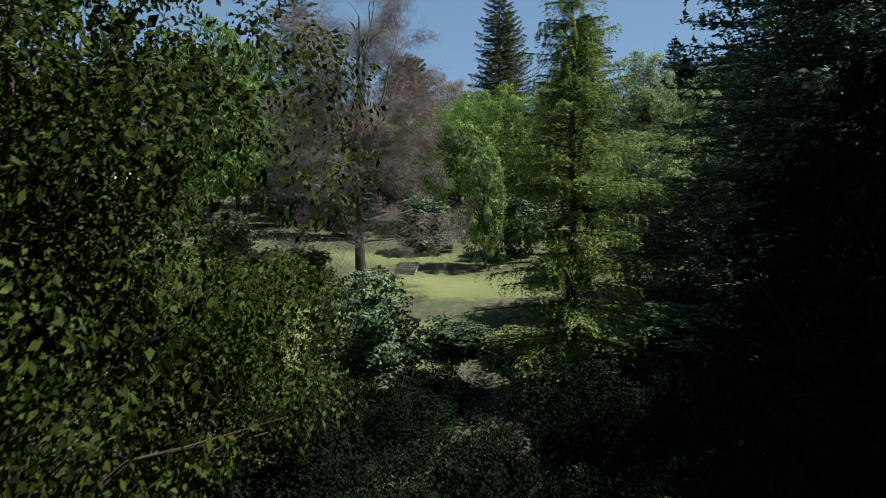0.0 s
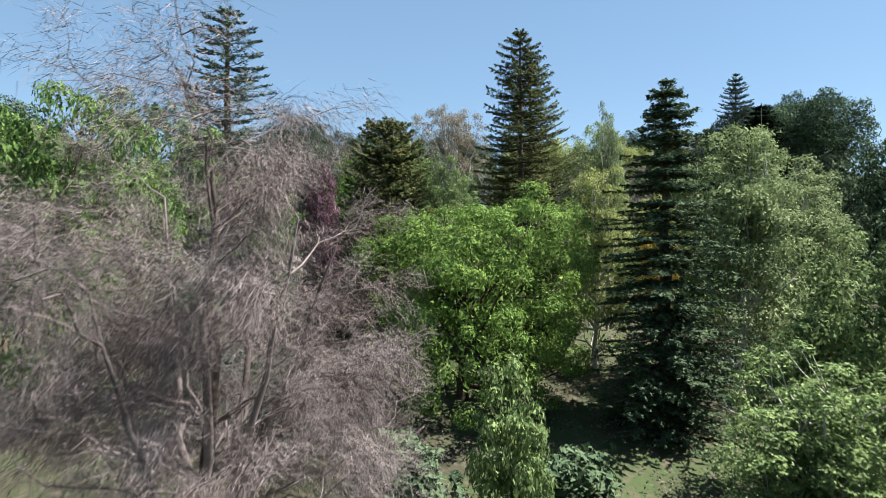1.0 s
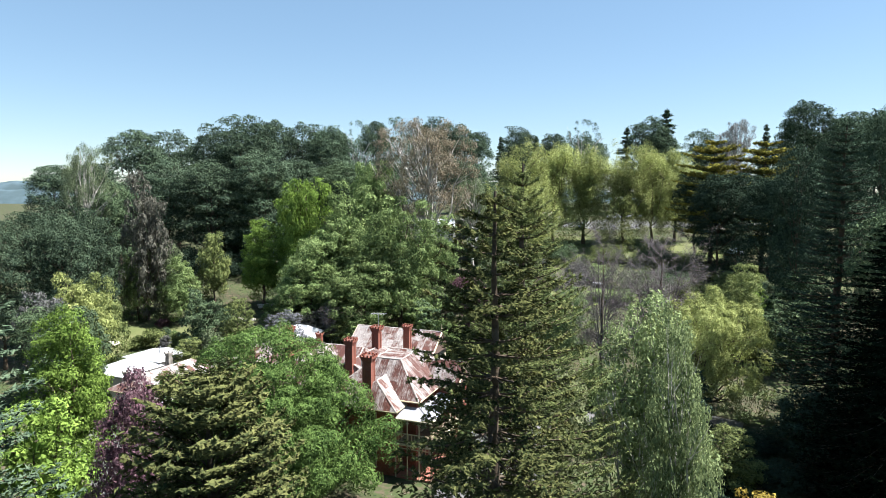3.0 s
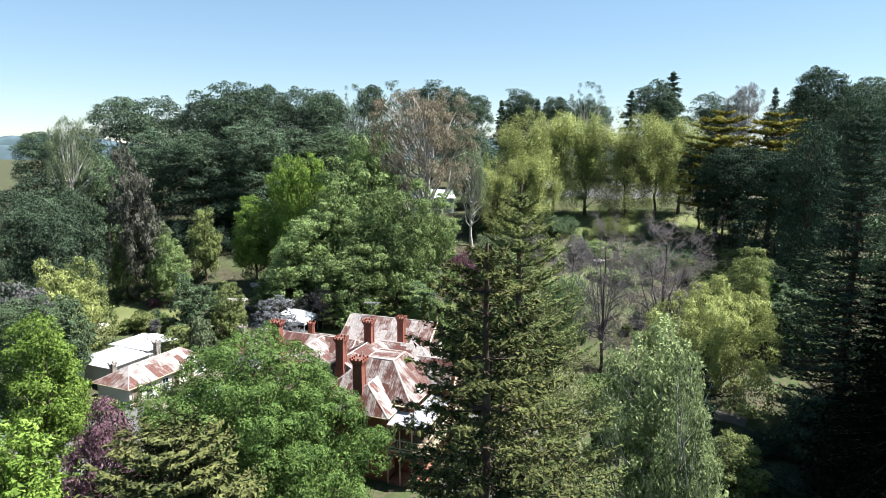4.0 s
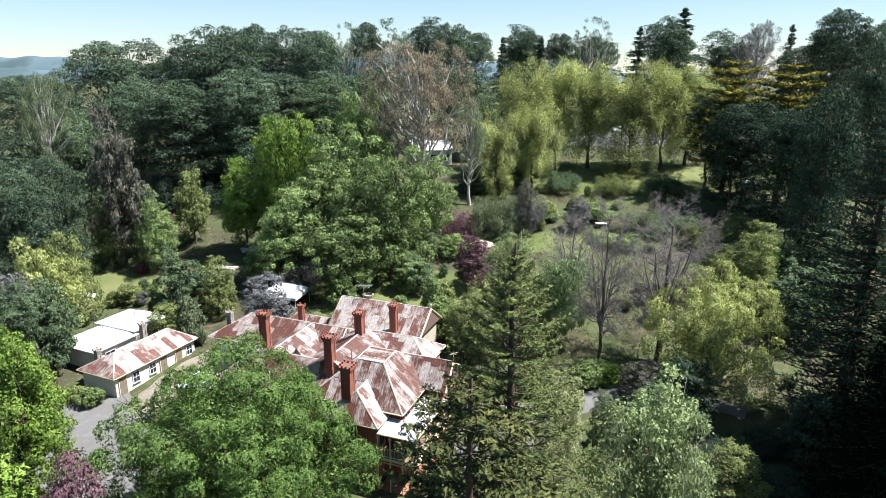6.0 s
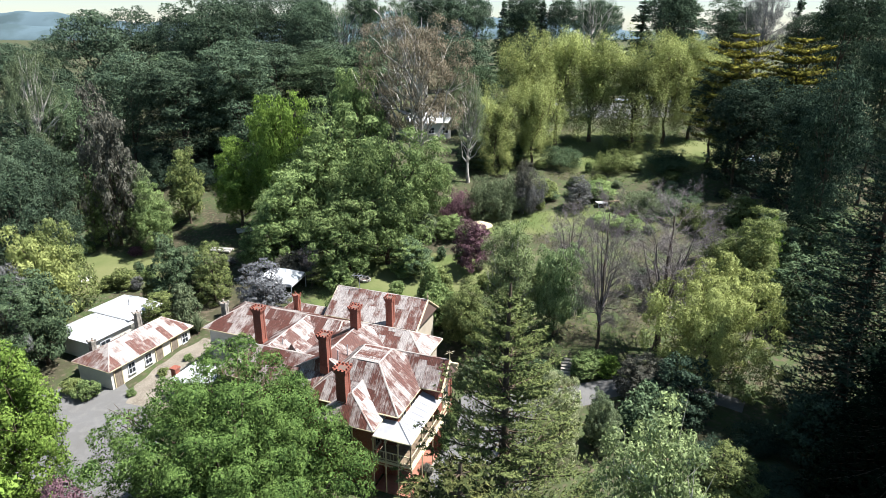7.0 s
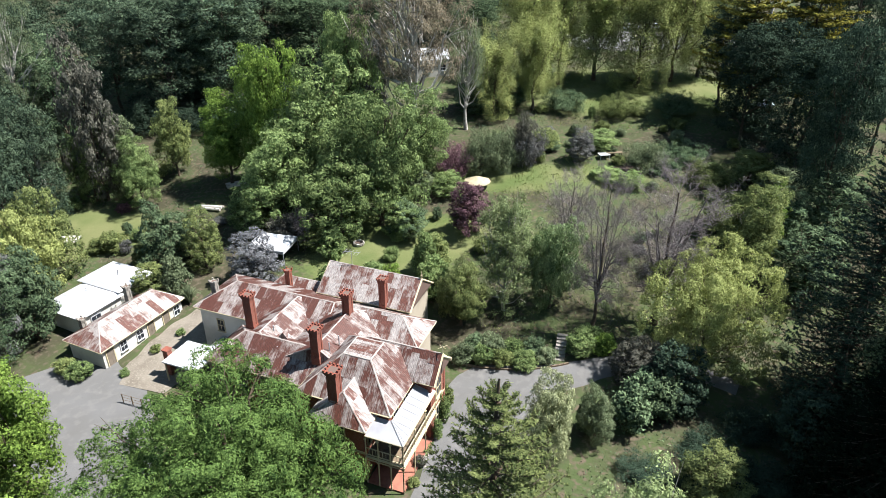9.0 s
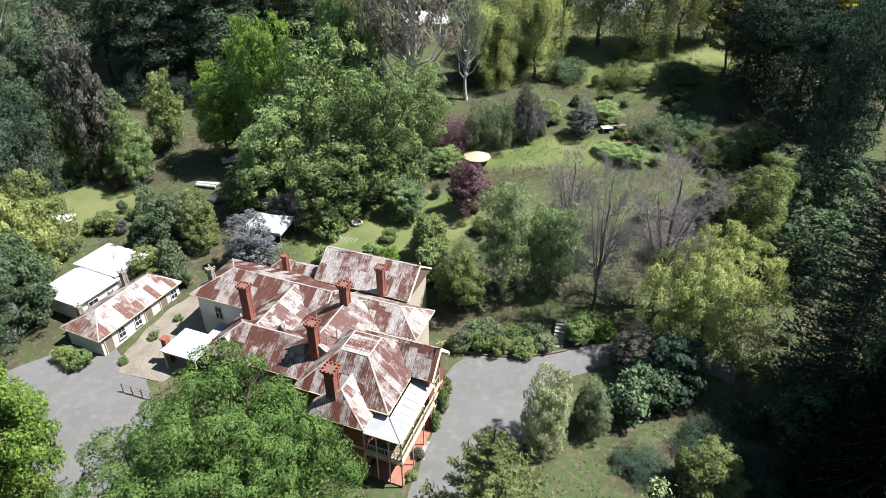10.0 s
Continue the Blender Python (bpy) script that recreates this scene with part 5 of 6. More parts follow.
plant("pine", 65.6, 252.0, 29.1, 14.1)
plant("spire", 71.3, 254.4, 31.6, 16.6)
plant("pine", 84.7, 260.0, 26.2, 13.7)
plant("gum", 89.5, 248.0, 27.9, 13.8, tone="grey")
plant("spire", 102.2, 256.0, 27.3, 8.6)
plant("pine", 85.4, 204.0, 31.4, 13.8)
plant("pine", 74.6, 172.0, 30.0, 9.8)
plant("pine", 73.0, 160.0, 32.0, 10.2)
plant("pine", 90.9, 264.0, 22.7, 15.1)
plant("pine", 98.4, 240.0, 21.6, 13.3)
plant("cedar", 57.4, 184.8, 24.3, 15.0)
plant("cedar", 65.5, 180.8, 24.9, 15.0)
plant("pine", 56.3, 190.4, 17.5, 9.6, tone="blue")
plant("pine", 59.9, 177.6, 19.0, 11.5, tone="blue")
plant("pine", 62.5, 164.0, 23.1, 10.9, tone="blue")
plant("great", -18.5, 163.2, 21.2, 12.7, tone="lime")
plant("great", -10.7, 160.0, 21.0, 15.6)
plant("great", -1.5, 153.6, 19.5, 12.3)
plant("column", -25.2, 164.0, 14.7, 8.7, tone="lime")
plant("great", -6.8, 152.0, 15.3, 13.8)
plant("great", -15.1, 154.4, 14.7, 12.6)
plant("great", -45.6, 162.4, 11.4, 7.4)
plant("great", -37.9, 160.8, 10.8, 7.7)
plant("broad", -42.5, 165.6, 12.2, 7.1, tone="sage")
plant("broad", -34.9, 168.0, 12.3, 6.8, tone="olive")
plant("broad", -40.6, 137.6, 13.4, 7.2, tone="spring")
plant("broad", -40.2, 129.6, 13.1, 8.3, tone="grey")
plant("broad", -37.1, 131.2, 10.7, 7.3, tone="dark")
plant("dome", -28.0, 144.1, 9.5, 6.2, tone="dark")
plant("dome", -23.1, 144.7, 8.0, 5.2, tone="olive")
plant("dome", -19.5, 151.7, 6.6, 5.9)
plant("dome", -15.9, 141.5, 7.1, 6.4, tone="silver")
plant("bush", -24.6, 138.5, 5.9, 3.9, tone="sage")
plant("bare_far", -11.2, 147.9, 6.4, 3.2)
plant("flax", -22.8, 137.6, 3.2, 3.4, tone="sage")
plant("thin", 14.2, 137.0, 14.4, 7.6, tone="fresh")
plant("great", 19.6, 137.4, 11.6, 7.6, tone="white")
plant("bare_far", 23.7, 132.9, 20.4, 7.5)
plant("bare_far", 31.2, 135.2, 19.6, 12.4)
plant("bare_far", 22.4, 144.7, 13.3, 8.1)
plant("maple", 34.2, 128.6, 13.7, 14.0, tone="spring")
plant("great", 44.6, 144.5, 12.4, 9.6, tone="olive")
plant("great", 16.6, 115.6, 8.6, 6.0, tone="cream")
plant("great", 20.9, 117.4, 6.2, 3.6, tone="sage")
plant("dome", 10.2, 151.4, 7.6, 6.4, tone="plum")
plant("thicket", 12.4, 167.0, 6.4, 7.6, tone="sage", words="loose grey-green flowering shrub")
plant("dome", 1.5, 150.6, 5.6, 5.5)
plant("bush", 4.8, 142.8, 6.0, 4.1)
plant("column", -25.1, 109.6, 15.5, 7.8, tone="lime")
plant("column", -13.0, 95.2, 16.3, 5.7, tone="plum")
plant("monkey", -4.9, 86.4, 20.8, 11.0)
plant("thin", 17.8, 96.0, 20.7, 8.4, tone="fresh")
plant("thin", 16.8, 89.6, 22.5, 4.5, tone="fresh")
plant("shrub", 9.2, 128.4, 2.3, 2.7, tone="sage")
plant("shrub", 11.3, 128.2, 2.2, 2.7)
plant("shrub", 13.4, 128.0, 2.1, 2.8, tone="olive")
plant("shrub", 15.7, 127.7, 1.8, 2.9)
plant("shrub", 18.2, 128.4, 1.9, 2.4, tone="sage")
plant("bush", 22.0, 130.0, 2.6, 3.4, tone="green")
plant("bush", 24.6, 130.3, 2.4, 3.4, tone="lime")
plant("bush", 23.4, 131.8, 2.3, 3.0, tone="green")
plant("shrub", 10.6, 130.4, 2.0, 2.8, tone="dark")
plant("shrub", 12.6, 130.0, 2.4, 3.0, tone="sage")
plant("shrub", 14.8, 129.8, 1.8, 2.6, tone="green")
plant("shrub", 16.9, 129.8, 2.0, 2.8, tone="dark")
plant("dome", 26.8, 125.7, 5.2, 5.6, tone="brown")
plant("bush", 24.7, 119.6, 5.6, 4.6, tone="dark")
plant("bush", 27.2, 120.6, 5.0, 4.2, tone="dark")
plant("bush", 20.5, 119.0, 4.0, 2.6, tone="dark")
# four domes toned darker for the shade that lies on them
plant("dome", 29.3, 122.3, 7.2, 6.4, tone="blue")
plant("dome", 38.8, 116.1, 7.7, 6.8, tone="blue")
plant("dome", 42.8, 114.0, 8.3, 7.1, tone="blue")
plant("dome", 48.3, 118.8, 7.8, 7.6, tone="blue")
plant("great", 9.2, 134.4, 9.0, 6.6, tone="olive")
plant("shrub", -8.6, 137.4, 1.8, 2.4)
plant("shrub", -6.9, 141.5, 2.4, 2.7)
plant("shrub", -1.4, 142.4, 2.3, 3.2)
plant("shrub", 0.7, 141.6, 2.3, 2.7, tone="lime")
plant("bush", 6.1, 144.5, 4.9, 4.2, tone="olive")
plant("bush", 6.0, 138.6, 5.5, 3.9)
plant("dome", 2.2, 150.6, 5.4, 5.9, tone="dark")
plant("shrub", 0.4, 145.7, 1.9, 2.4)
plant("dome", -9.4, 148.2, 3.7, 5.1, tone="olive")
plant("bush", -6.9, 146.6, 4.1, 4.3)
plant("bush", -14.0, 149.0, 4.6, 4.4, tone="brown")
plant("dome", -17.7, 155.6, 3.9, 4.7, tone="olive")
plant("shrub", -36.4, 148.5, 3.0, 3.4, tone="olive")
plant("shrub", -44.5, 148.7, 2.2, 3.0, tone="sage")
plant("shrub", -48.2, 160.3, 2.0, 2.8)
plant("shrub", -40.2, 159.3, 1.5, 2.5, tone="plum")
plant("dome", -26.0, 147.0, 5.8, 5.0, tone="dark")
plant("dome", -27.3, 138.4, 4.8, 4.6, tone="olive")
plant("bush", -31.1, 144.7, 3.3, 3.5, tone="olive")
plant("dome", 7.4, 161.0, 3.3, 5.7)
plant("dome", 3.3, 160.9, 3.9, 5.6, tone="sage")
plant("thicket", 8.2, 166.4, 4.8, 6.5, tone="plum", words="loose purple-leaved garden shrub")
plant("thicket", 15.6, 167.1, 6.8, 7.6, tone="sage", words="loose grey-green flowering shrub")
plant("thicket", 19.4, 168.7, 6.2, 6.6, tone="grey", words="loose brownish shrub nearly out of leaf")
plant("dome", 28.1, 169.2, 5.4, 5.1, tone="grey")
plant("dome", 31.9, 173.7, 3.2, 6.2)
plant("bush", 23.4, 173.8, 3.2, 4.5, tone="olive")
plant("thicket", 38.4, 168.4, 4.2, 7.8, tone="sage", words="spreading grey-green garden shrub")
plant("thicket", 43.8, 169.7, 3.4, 8.0, tone="dark", words="spreading dark green shrub")
plant("thicket", 46.3, 163.3, 4.2, 7.6, tone="olive", words="spreading olive garden shrub")
plant("dome", 52.6, 164.6, 5.3, 7.4, tone="olive")
plant("dome", 54.9, 157.8, 6.0, 8.6, tone="sage")
plant("dome", 61.6, 164.5, 7.0, 9.0, tone="sage")
plant("dome", 51.1, 149.6, 8.1, 6.5, tone="dark")
plant("dome", 34.5, 162.4, 2.5, 4.9)
plant("dome", 31.7, 164.8, 1.5, 5.8)
plant("thicket", 37.5, 186.1, 3.9, 8.0, tone="olive", words="spreading olive garden shrub")
plant("thicket", 28.0, 188.3, 4.0, 8.0, tone="dark", words="spreading dark green shrub")
plant("broad", 18.2, 190.3, 4.0, 8.0, tone="dark")
plant("dome", 12.0, 187.2, 4.9, 7.8, tone="dark")
plant("thicket", 47.1, 185.6, 4.2, 8.0, tone="dark", words="spreading dark green shrub")
plant("thin", 18.9, 167.9, 8.7, 4.2, tone="brown")
plant("thin", 48.0, 147.3, 10.2, 4.2, tone="lime")
plant("pine", -60.8, 180.0, 23.0, 12.9)
plant("pine", -58.2, 164.0, 21.0, 12.0)
plant("pine", -47.5, 152.0, 20.5, 8.6)
plant("pine", -45.7, 196.0, 20.8, 14.9, tone="dark")
plant("pine", -31.9, 192.0, 19.3, 14.5, tone="dark")
plant("pine", -19.5, 204.0, 18.8, 16.9, tone="dark")
plant("pine", -51.9, 169.6, 21.5, 9.5, tone="dark")
plant("pine", 54.4, 174.4, 19.3, 11.5, tone="blue")
plant("pine", 58.7, 164.0, 21.0, 11.2, tone="blue")
plant("pine", 56.3, 152.0, 27.6, 9.6, tone="blue")
plant("pine", 12.3, 209.6, 13.5, 13.0, tone="dark")
plant("pine", -12.1, 216.0, 16.4, 15.9, tone="dark")
plant("pine", -97.0, 224.0, 21.3, 15.1)
plant("pine", -96.7, 240.0, 20.7, 15.0)
plant("pine", 109.6, 240.0, 24.6, 17.6)
plant("pine", 104.8, 216.0, 29.5, 17.6)
plant("pine", 97.6, 192.0, 29.4, 14.8)
plant("broad", -41.6, 142.4, 12.4, 8.3, tone="olive")
plant("dome", 29.3, 111.2, 5.6, 5.9, tone="olive")
# trees passed on the way up
plant("bunya", 7.5, 84.5, 29.0, 11.0)
plant("norfolk", -20.9, 88.8, 31.5, 14.0)
plant("bare", -5.8, 43.8, 21.8, 14.5)
plant("maple", 2.0, 73.0, 15.6, 19.0, tone="maple")
plant("dome", 3.4, 51.6, 11.0, 4.6)
plant("great", -26.5, 70.0, 23.0, 15.0, tone="oak")
plant("great", -25.5, 79.0, 23.5, 14.0, tone="oak")
plant("larch", 5.3, 26.0, 17.7, 8.0)
plant("dark_hoop", 15.5, 69.0, 23.5, 10.5)
plant("thin", 24.0, 76.0, 21.0, 12.0, tone="fresh")
plant("thin", 32.0, 84.0, 20.0, 13.0, tone="fresh")
# three hornbeams with shade and sun flecks painted into their leaf tones
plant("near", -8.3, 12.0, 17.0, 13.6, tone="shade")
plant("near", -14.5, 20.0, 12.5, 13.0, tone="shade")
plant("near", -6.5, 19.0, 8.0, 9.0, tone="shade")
plant("great_fir", 22.5, 37.0, 34.0, 21.0, tone="fir")
plant("near_fir", 23.5, 24.5, 33.0, 14.0, tone="blue")
# this fir's leaf colour is blackened to carry the shade on it
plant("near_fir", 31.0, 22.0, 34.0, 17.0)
plant("dome", 23.7, 95.0, 10.0, 5.0, tone="amber")
plant("dome", 28.0, 92.5, 9.0, 6.5, tone="lime")
plant("dome", 14.5, 42.0, 8.0, 8.0, tone="sage")
plant("thin", 16.0, 52.0, 11.0, 9.0, tone="green")
plant("great", 21.0, 58.0, 15.0, 11.0, tone="green")
plant("great", 30.0, 60.0, 19.0, 13.0, tone="dark")
plant("great", 40.0, 72.0, 20.0, 14.0, tone="dark")
plant("broad", -22.0, 100.0, 12.0, 9.0, tone="lime")
plant("thin", -14.5, 80.0, 14.0, 6.0, tone="sage")
plant("broad", 12.0, 88.0, 8.0, 7.0, tone="sage")
plant("thin", 13.5, 80.0, 17.0, 8.0, tone="spring")
plant("pine", -50.0, 98.0, 22.0, 14.0, tone="dark")
plant("broad", -58.0, 95.0, 20.0, 15.0, tone="sage")
plant("norfolk", -46.0, 88.0, 27.0, 10.0)
plant("great", -18.0, 34.0, 6.0, 8.0)
plant("bush", -12.0, 41.5, 3.0, 4.0, tone="spring")
plant("bush", -9.4, 44.0, 2.8, 3.6, tone="olive")
plant("bush", -15.5, 46.0, 5.0, 6.0, tone="sage")
plant("bush", 9.5, 47.0, 4.0, 6.0, tone="olive")
plant("bush", 6.0, 56.0, 5.0, 6.0, tone="dark")
plant("bush", -2.0, 58.0, 5.0, 7.0, tone="dark")
plant("bush", 0.5, 32.0, 1.8, 4.0, tone="dark")
plant("bush", 3.5, 31.0, 1.7, 3.6, tone="olive")
plant("bush", 7.0, 30.5, 2.0, 4.0, tone="dark")
plant("bush", 12.0, 31.0, 2.6, 7.0, tone="dark")
# the next six plants have deep shade painted into their leaves
plant("dome", 16.5, 27.0, 12.0, 10.0, tone="shade_black")
plant("broad", 14.0, 14.0, 9.0, 8.0, tone="shade_black")
plant("thicket", 1.0, 17.0, 2.5, 3.8, tone="shade_black")
plant("thicket", 4.5, 19.0, 3.0, 4.0, tone="shade_black")
plant("thicket", 8.5, 19.5, 3.4, 4.2, tone="shade_black")
plant("dome", 12.5, 21.0, 8.0, 8.0, tone="shade_black")
plant("broad", -3.0, 25.0, 5.5, 6.0, tone="dark")
plant("oak", -8.0, 107.8, 14.5, 19.4)
plant("hoop", 9.7, 94.0, 28.4, 14.6)
# the next eight trees are added out of view to shade the start
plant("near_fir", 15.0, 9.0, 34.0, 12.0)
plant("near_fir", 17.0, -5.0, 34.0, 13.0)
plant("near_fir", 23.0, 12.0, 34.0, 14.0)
plant("pine", 12.0, -14.0, 30.0, 14.0, tone="dark")
plant("pine", 22.0, -2.0, 32.0, 15.0, tone="dark")
plant("pine", 2.0, -16.0, 28.0, 13.0, tone="dark")
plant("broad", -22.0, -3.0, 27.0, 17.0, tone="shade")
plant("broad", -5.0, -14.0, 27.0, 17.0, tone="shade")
plant("bush", 7.3, 119.6, 3.4, 1.5)
plant("bush", 7.6, 121.4, 2.6, 1.6, tone="olive")
plant("bush", 6.8, 117.6, 2.2, 1.3)
plant("shrub", 5.4, 114.4, 0.9, 1.3, tone="brown")
plant("shrub", 5.0, 112.2, 0.8, 1.2, tone="olive")
plant("pine", -38.5, 127.5, 12.0, 7.5, tone="dark")
plant("shrub", -29.5, 125.0, 2.0, 2.8)
plant("shrub", -31.5, 126.0, 1.8, 2.5, tone="olive")
plant("shrub", -25.3, 125.6, 0.8, 1.1)
plant("shrub", -23.6, 129.4, 0.9, 1.3, tone="olive")
plant("shrub", -22.0, 132.3, 0.8, 1.2)
plant("pine", -55.0, 106.0, 24.0, 13.0)
plant("pine", -64.0, 122.0, 26.0, 14.0)
plant("pine", -50.0, 118.0, 20.0, 12.0, tone="dark")
plant("broad", -40.0, 100.0, 13.0, 11.0)
plant("broad", 40.0, 94.0, 16.0, 11.0, tone="fresh")
plant("broad", 62.0, 110.0, 20.0, 14.0, tone="dark")
plant("broad", 55.0, 90.0, 18.0, 13.0, tone="sage")
plant("broad", 70.0, 130.0, 22.0, 14.0, tone="dark")
plant("broad", 50.0, 62.0, 20.0, 14.0)
plant("flax", -11.6, 37.6, 2.6, 4.4)
plant("flax", -9.8, 39.4, 2.4, 3.2, tone="cream")
plant("flax", -14.2, 38.6, 1.7, 2.4)
plant("flax", -8.6, 41.5, 1.6, 2.2, tone="olive")
plant("great", -8.0, 172.0, 22.0, 13.0)
plant("great", 3.0, 163.0, 15.0, 10.0, tone="green")
plant("pine", -30.0, 248.0, 27.0, 16.0)
plant("pine", -50.0, 240.0, 28.0, 16.0)
plant("pine", 30.0, 290.0, 24.0, 16.0, tone="dark")
plant("pine", 55.0, 288.0, 24.0, 16.0, tone="dark")
plant("pine", 78.0, 284.0, 26.0, 16.0, tone="dark")
# six thickets whose black leaves stand in for shade on the low ground
plant("thicket", -2.0, 21.0, 2.6, 5.0, tone="shade_black")
plant("thicket", -0.5, 24.5, 2.0, 5.0, tone="shade_black")
plant("thicket", 6.0, 23.5, 2.2, 5.0, tone="shade_black")
plant("thicket", 3.0, 13.0, 3.0, 5.0, tone="shade_black")
plant("thicket", 7.5, 14.5, 3.4, 5.0, tone="shade_black")
plant("thicket", 11.0, 16.0, 4.0, 5.5, tone="shade_black")
plant("tall_hoop", 44.8, 122.9, 31.7, 11.8, tone="blue")
# three conifers added mostly out of view to throw shade on the slope
plant("pine", 52.0, 112.5, 27.0, 13.0, tone="dark")
plant("near_fir", 42.0, 109.5, 25.0, 13.0)
plant("pine", 47.5, 115.5, 26.0, 11.0, tone="dark")
plant("broad", 51.0, 110.0, 19.0, 12.0, tone="sage")
# blackened thicket, painted as dark as the shade at the larch's foot
plant("thicket", 5.5, 22.0, 3.0, 7.0)
plant("thicket", -33.0, 66.0, 2.6, 6.0, tone="dark")
plant("thicket", -38.0, 70.0, 2.2, 5.0, tone="green")
# two more thickets with shade painted into the leaves
plant("thicket", -4.2, 17.5, 3.6, 6.0)
plant("thicket", -1.0, 14.5, 2.6, 5.0)
# five dark thickets added in place of the shade below the drive
plant("thicket", 24.5, 113.5, 1.3, 5, tone="blue")
plant("thicket", 28.5, 110.5, 1.6, 6, tone="blue")
plant("thicket", 30.5, 116, 1.8, 6, tone="blue")
plant("thicket", 34.5, 112.5, 2.0, 6.5, tone="blue")
plant("thicket", 36, 119, 2.2, 6, tone="blue")
# two tall domes added to block sun from the right, leaves shade-black too
plant("dome", 17.0, 16.0, 23.0, 12.0, tone="shade_black")
plant("dome", 27.0, 16.0, 27.0, 14.0, tone="shade_black")
plant("broad", 53.0, 121.0, 16.0, 12.0, tone="dark")
# three added trees stand in for the black shadow under the Norfolk pine
plant("great", -15.0, 68.0, 8.0, 8.0, tone="blue")
plant("great", -9.5, 66.0, 6.0, 7.0, tone="blue")
plant("great", -19.0, 75.0, 9.0, 8.0, tone="dark")
plant("dome", 50.0, 140.0, 9.0, 9.0, tone="dark")
plant("dome", 44.0, 151.0, 7.0, 8.0, tone="olive")
plant("dome", 57.0, 150.0, 10.0, 10.0, tone="dark")
# two more dark trees added to fill that shadow higher up
plant("great", -17.0, 83.0, 9.0, 9.0, tone="blue")
plant("great", -12.0, 86.0, 7.0, 8.0, tone="blue")
plant("thicket", -58, 182, 5.5, 9, tone="blue", words="dense dark understorey shrub at the forest edge")
plant("thicket", -51, 178, 4.5, 8.5, tone="blue", words="dense dark understorey shrub at the forest edge")
plant("thicket", -46, 184, 6, 10, tone="blue", words="dense dark understorey shrub at the forest edge")
plant("thicket", -38, 182, 5, 9, tone="blue", words="dense dark understorey shrub at the forest edge")
plant("thicket", -30, 182, 5.5, 9, tone="blue", words="dense dark understorey shrub at the forest edge")
plant("thicket", -24, 190, 6, 10, tone="blue", words="dense dark understorey shrub at the forest edge")
plant("thicket", -40, 196, 6, 10, tone="blue", words="dense dark understorey shrub at the forest edge")
plant("thicket", -16, 200, 6, 10, tone="blue", words="dense dark understorey shrub at the forest edge")

# low shrubs scattered through the garden beds
bed_rng = random.Random(21)
for x0, x1, y0, y1, count in ((-2, 10, 150, 160, 9), (18, 34, 168, 176, 10), (36, 58, 160, 176, 16), (10, 24, 140, 150, 9), (26, 42, 140, 152, 9), (-40, -24, 146, 154, 6), (40, 56, 130, 146, 9), (22, 58, 178, 190, 14)):
    for _ in range(count):
        plant("shrub", bed_rng.uniform(x0, x1), bed_rng.uniform(y0, y1), bed_rng.uniform(0.9, 2.2), bed_rng.uniform(1.4, 3.4), tone=bed_rng.choice(("green", "dark", "sage", "olive", "olive", "grey")))

# ---------------------------------------------------------------- things in the garden
def thing(name, x, y, turn, label, category, group="", z=None):
    ob = new(name)
    ob.matrix_basis = pose(x, y, float(land(x, y)) if z is None else z, 0, 0, turn)
    return tagged(ob, label, category, group)


carport = thing("carport", -18.0, 125.8, -20, "flat white-roofed carport in the courtyard", "carport")
part("roof", boxed(-2.2, 2.0, -1.9, 1.9, 2.35, 2.5), WHITE, carport)
for x in (-2.0, 1.8):
    for y in (-1.7, 1.7):
        part("post", boxed(x - 0.06, x + 0.06, y - 0.06, y + 0.06, -0.2, 2.36), CREAM, carport)
shed = thing("outhouse", -14.6, 127.6, -20, "small flat-roofed lean-to in bluish shade", "outhouse")
part("wall", boxed(-2.0, 2.0, -1.5, 1.5, -0.3, 2.1), WHITEWASH, shed)
part("roof", boxed(-2.2, 2.2, -1.7, 1.7, 2.1, 2.22), IRON_WHITE, shed)
stub = thing("chimney", -20.6, 126.0, -20, "short red brick chimney by the courtyard", "chimney")
part("shaft", boxed(-0.3, 0.3, -0.3, 0.3, -0.2, 3.0), CHIMNEY_BRICK, stub)
part("cap", boxed(-0.38, 0.38, -0.38, 0.38, 3.0, 3.15), CHIMNEY_BRICK, stub)
ribbon("pavement", GRAVEL, [(-23.0, 123.6, 5.4), (-22.2, 126.6, 7.4), (-20.4, 131.0, 8.4), (-18.4, 135.0, 7.4)], 0.07, "pale gravel courtyard between cottage and mansion", "courtyard")


def fence(points, posts_every, tall, label, mat):
    f = tagged(new("fence"), label, "fence")
    for (x0, y0), (x1, y1) in zip(points, points[1:]):
        n = max(1, round(math.hypot(x1 - x0, y1 - y0) / posts_every))
        for k in range(n):
            xa, ya, xb, yb = (x0 + (x1 - x0) * k / n, y0 + (y1 - y0) * k / n, x0 + (x1 - x0) * (k + 1) / n, y0 + (y1 - y0) * (k + 1) / n)
            za, zb = float(land(xa, ya)), float(land(xb, yb))
            part("post", bar(bmesh.new(), (xa, ya, za - 0.3), (xa, ya, za + tall), 0.05, 6), mat, f)
            for h in (0.35, 0.65, 0.95):
                part("rail", bar(bmesh.new(), (xa, ya, za + tall * h), (xb, yb, zb + tall * h), 0.025, 4), mat, f)


fence([(-23.6, 121.6), (-20.4, 120.6), (-18.6, 122.8)], 1.0, 1.1, "low weathered courtyard fence", WOOD)
fence([(-45.0, 146.0), (-38.0, 149.5), (-34.5, 148.0)], 1.8, 1.1, "post and rail fence at the lawn edge", WOOD)


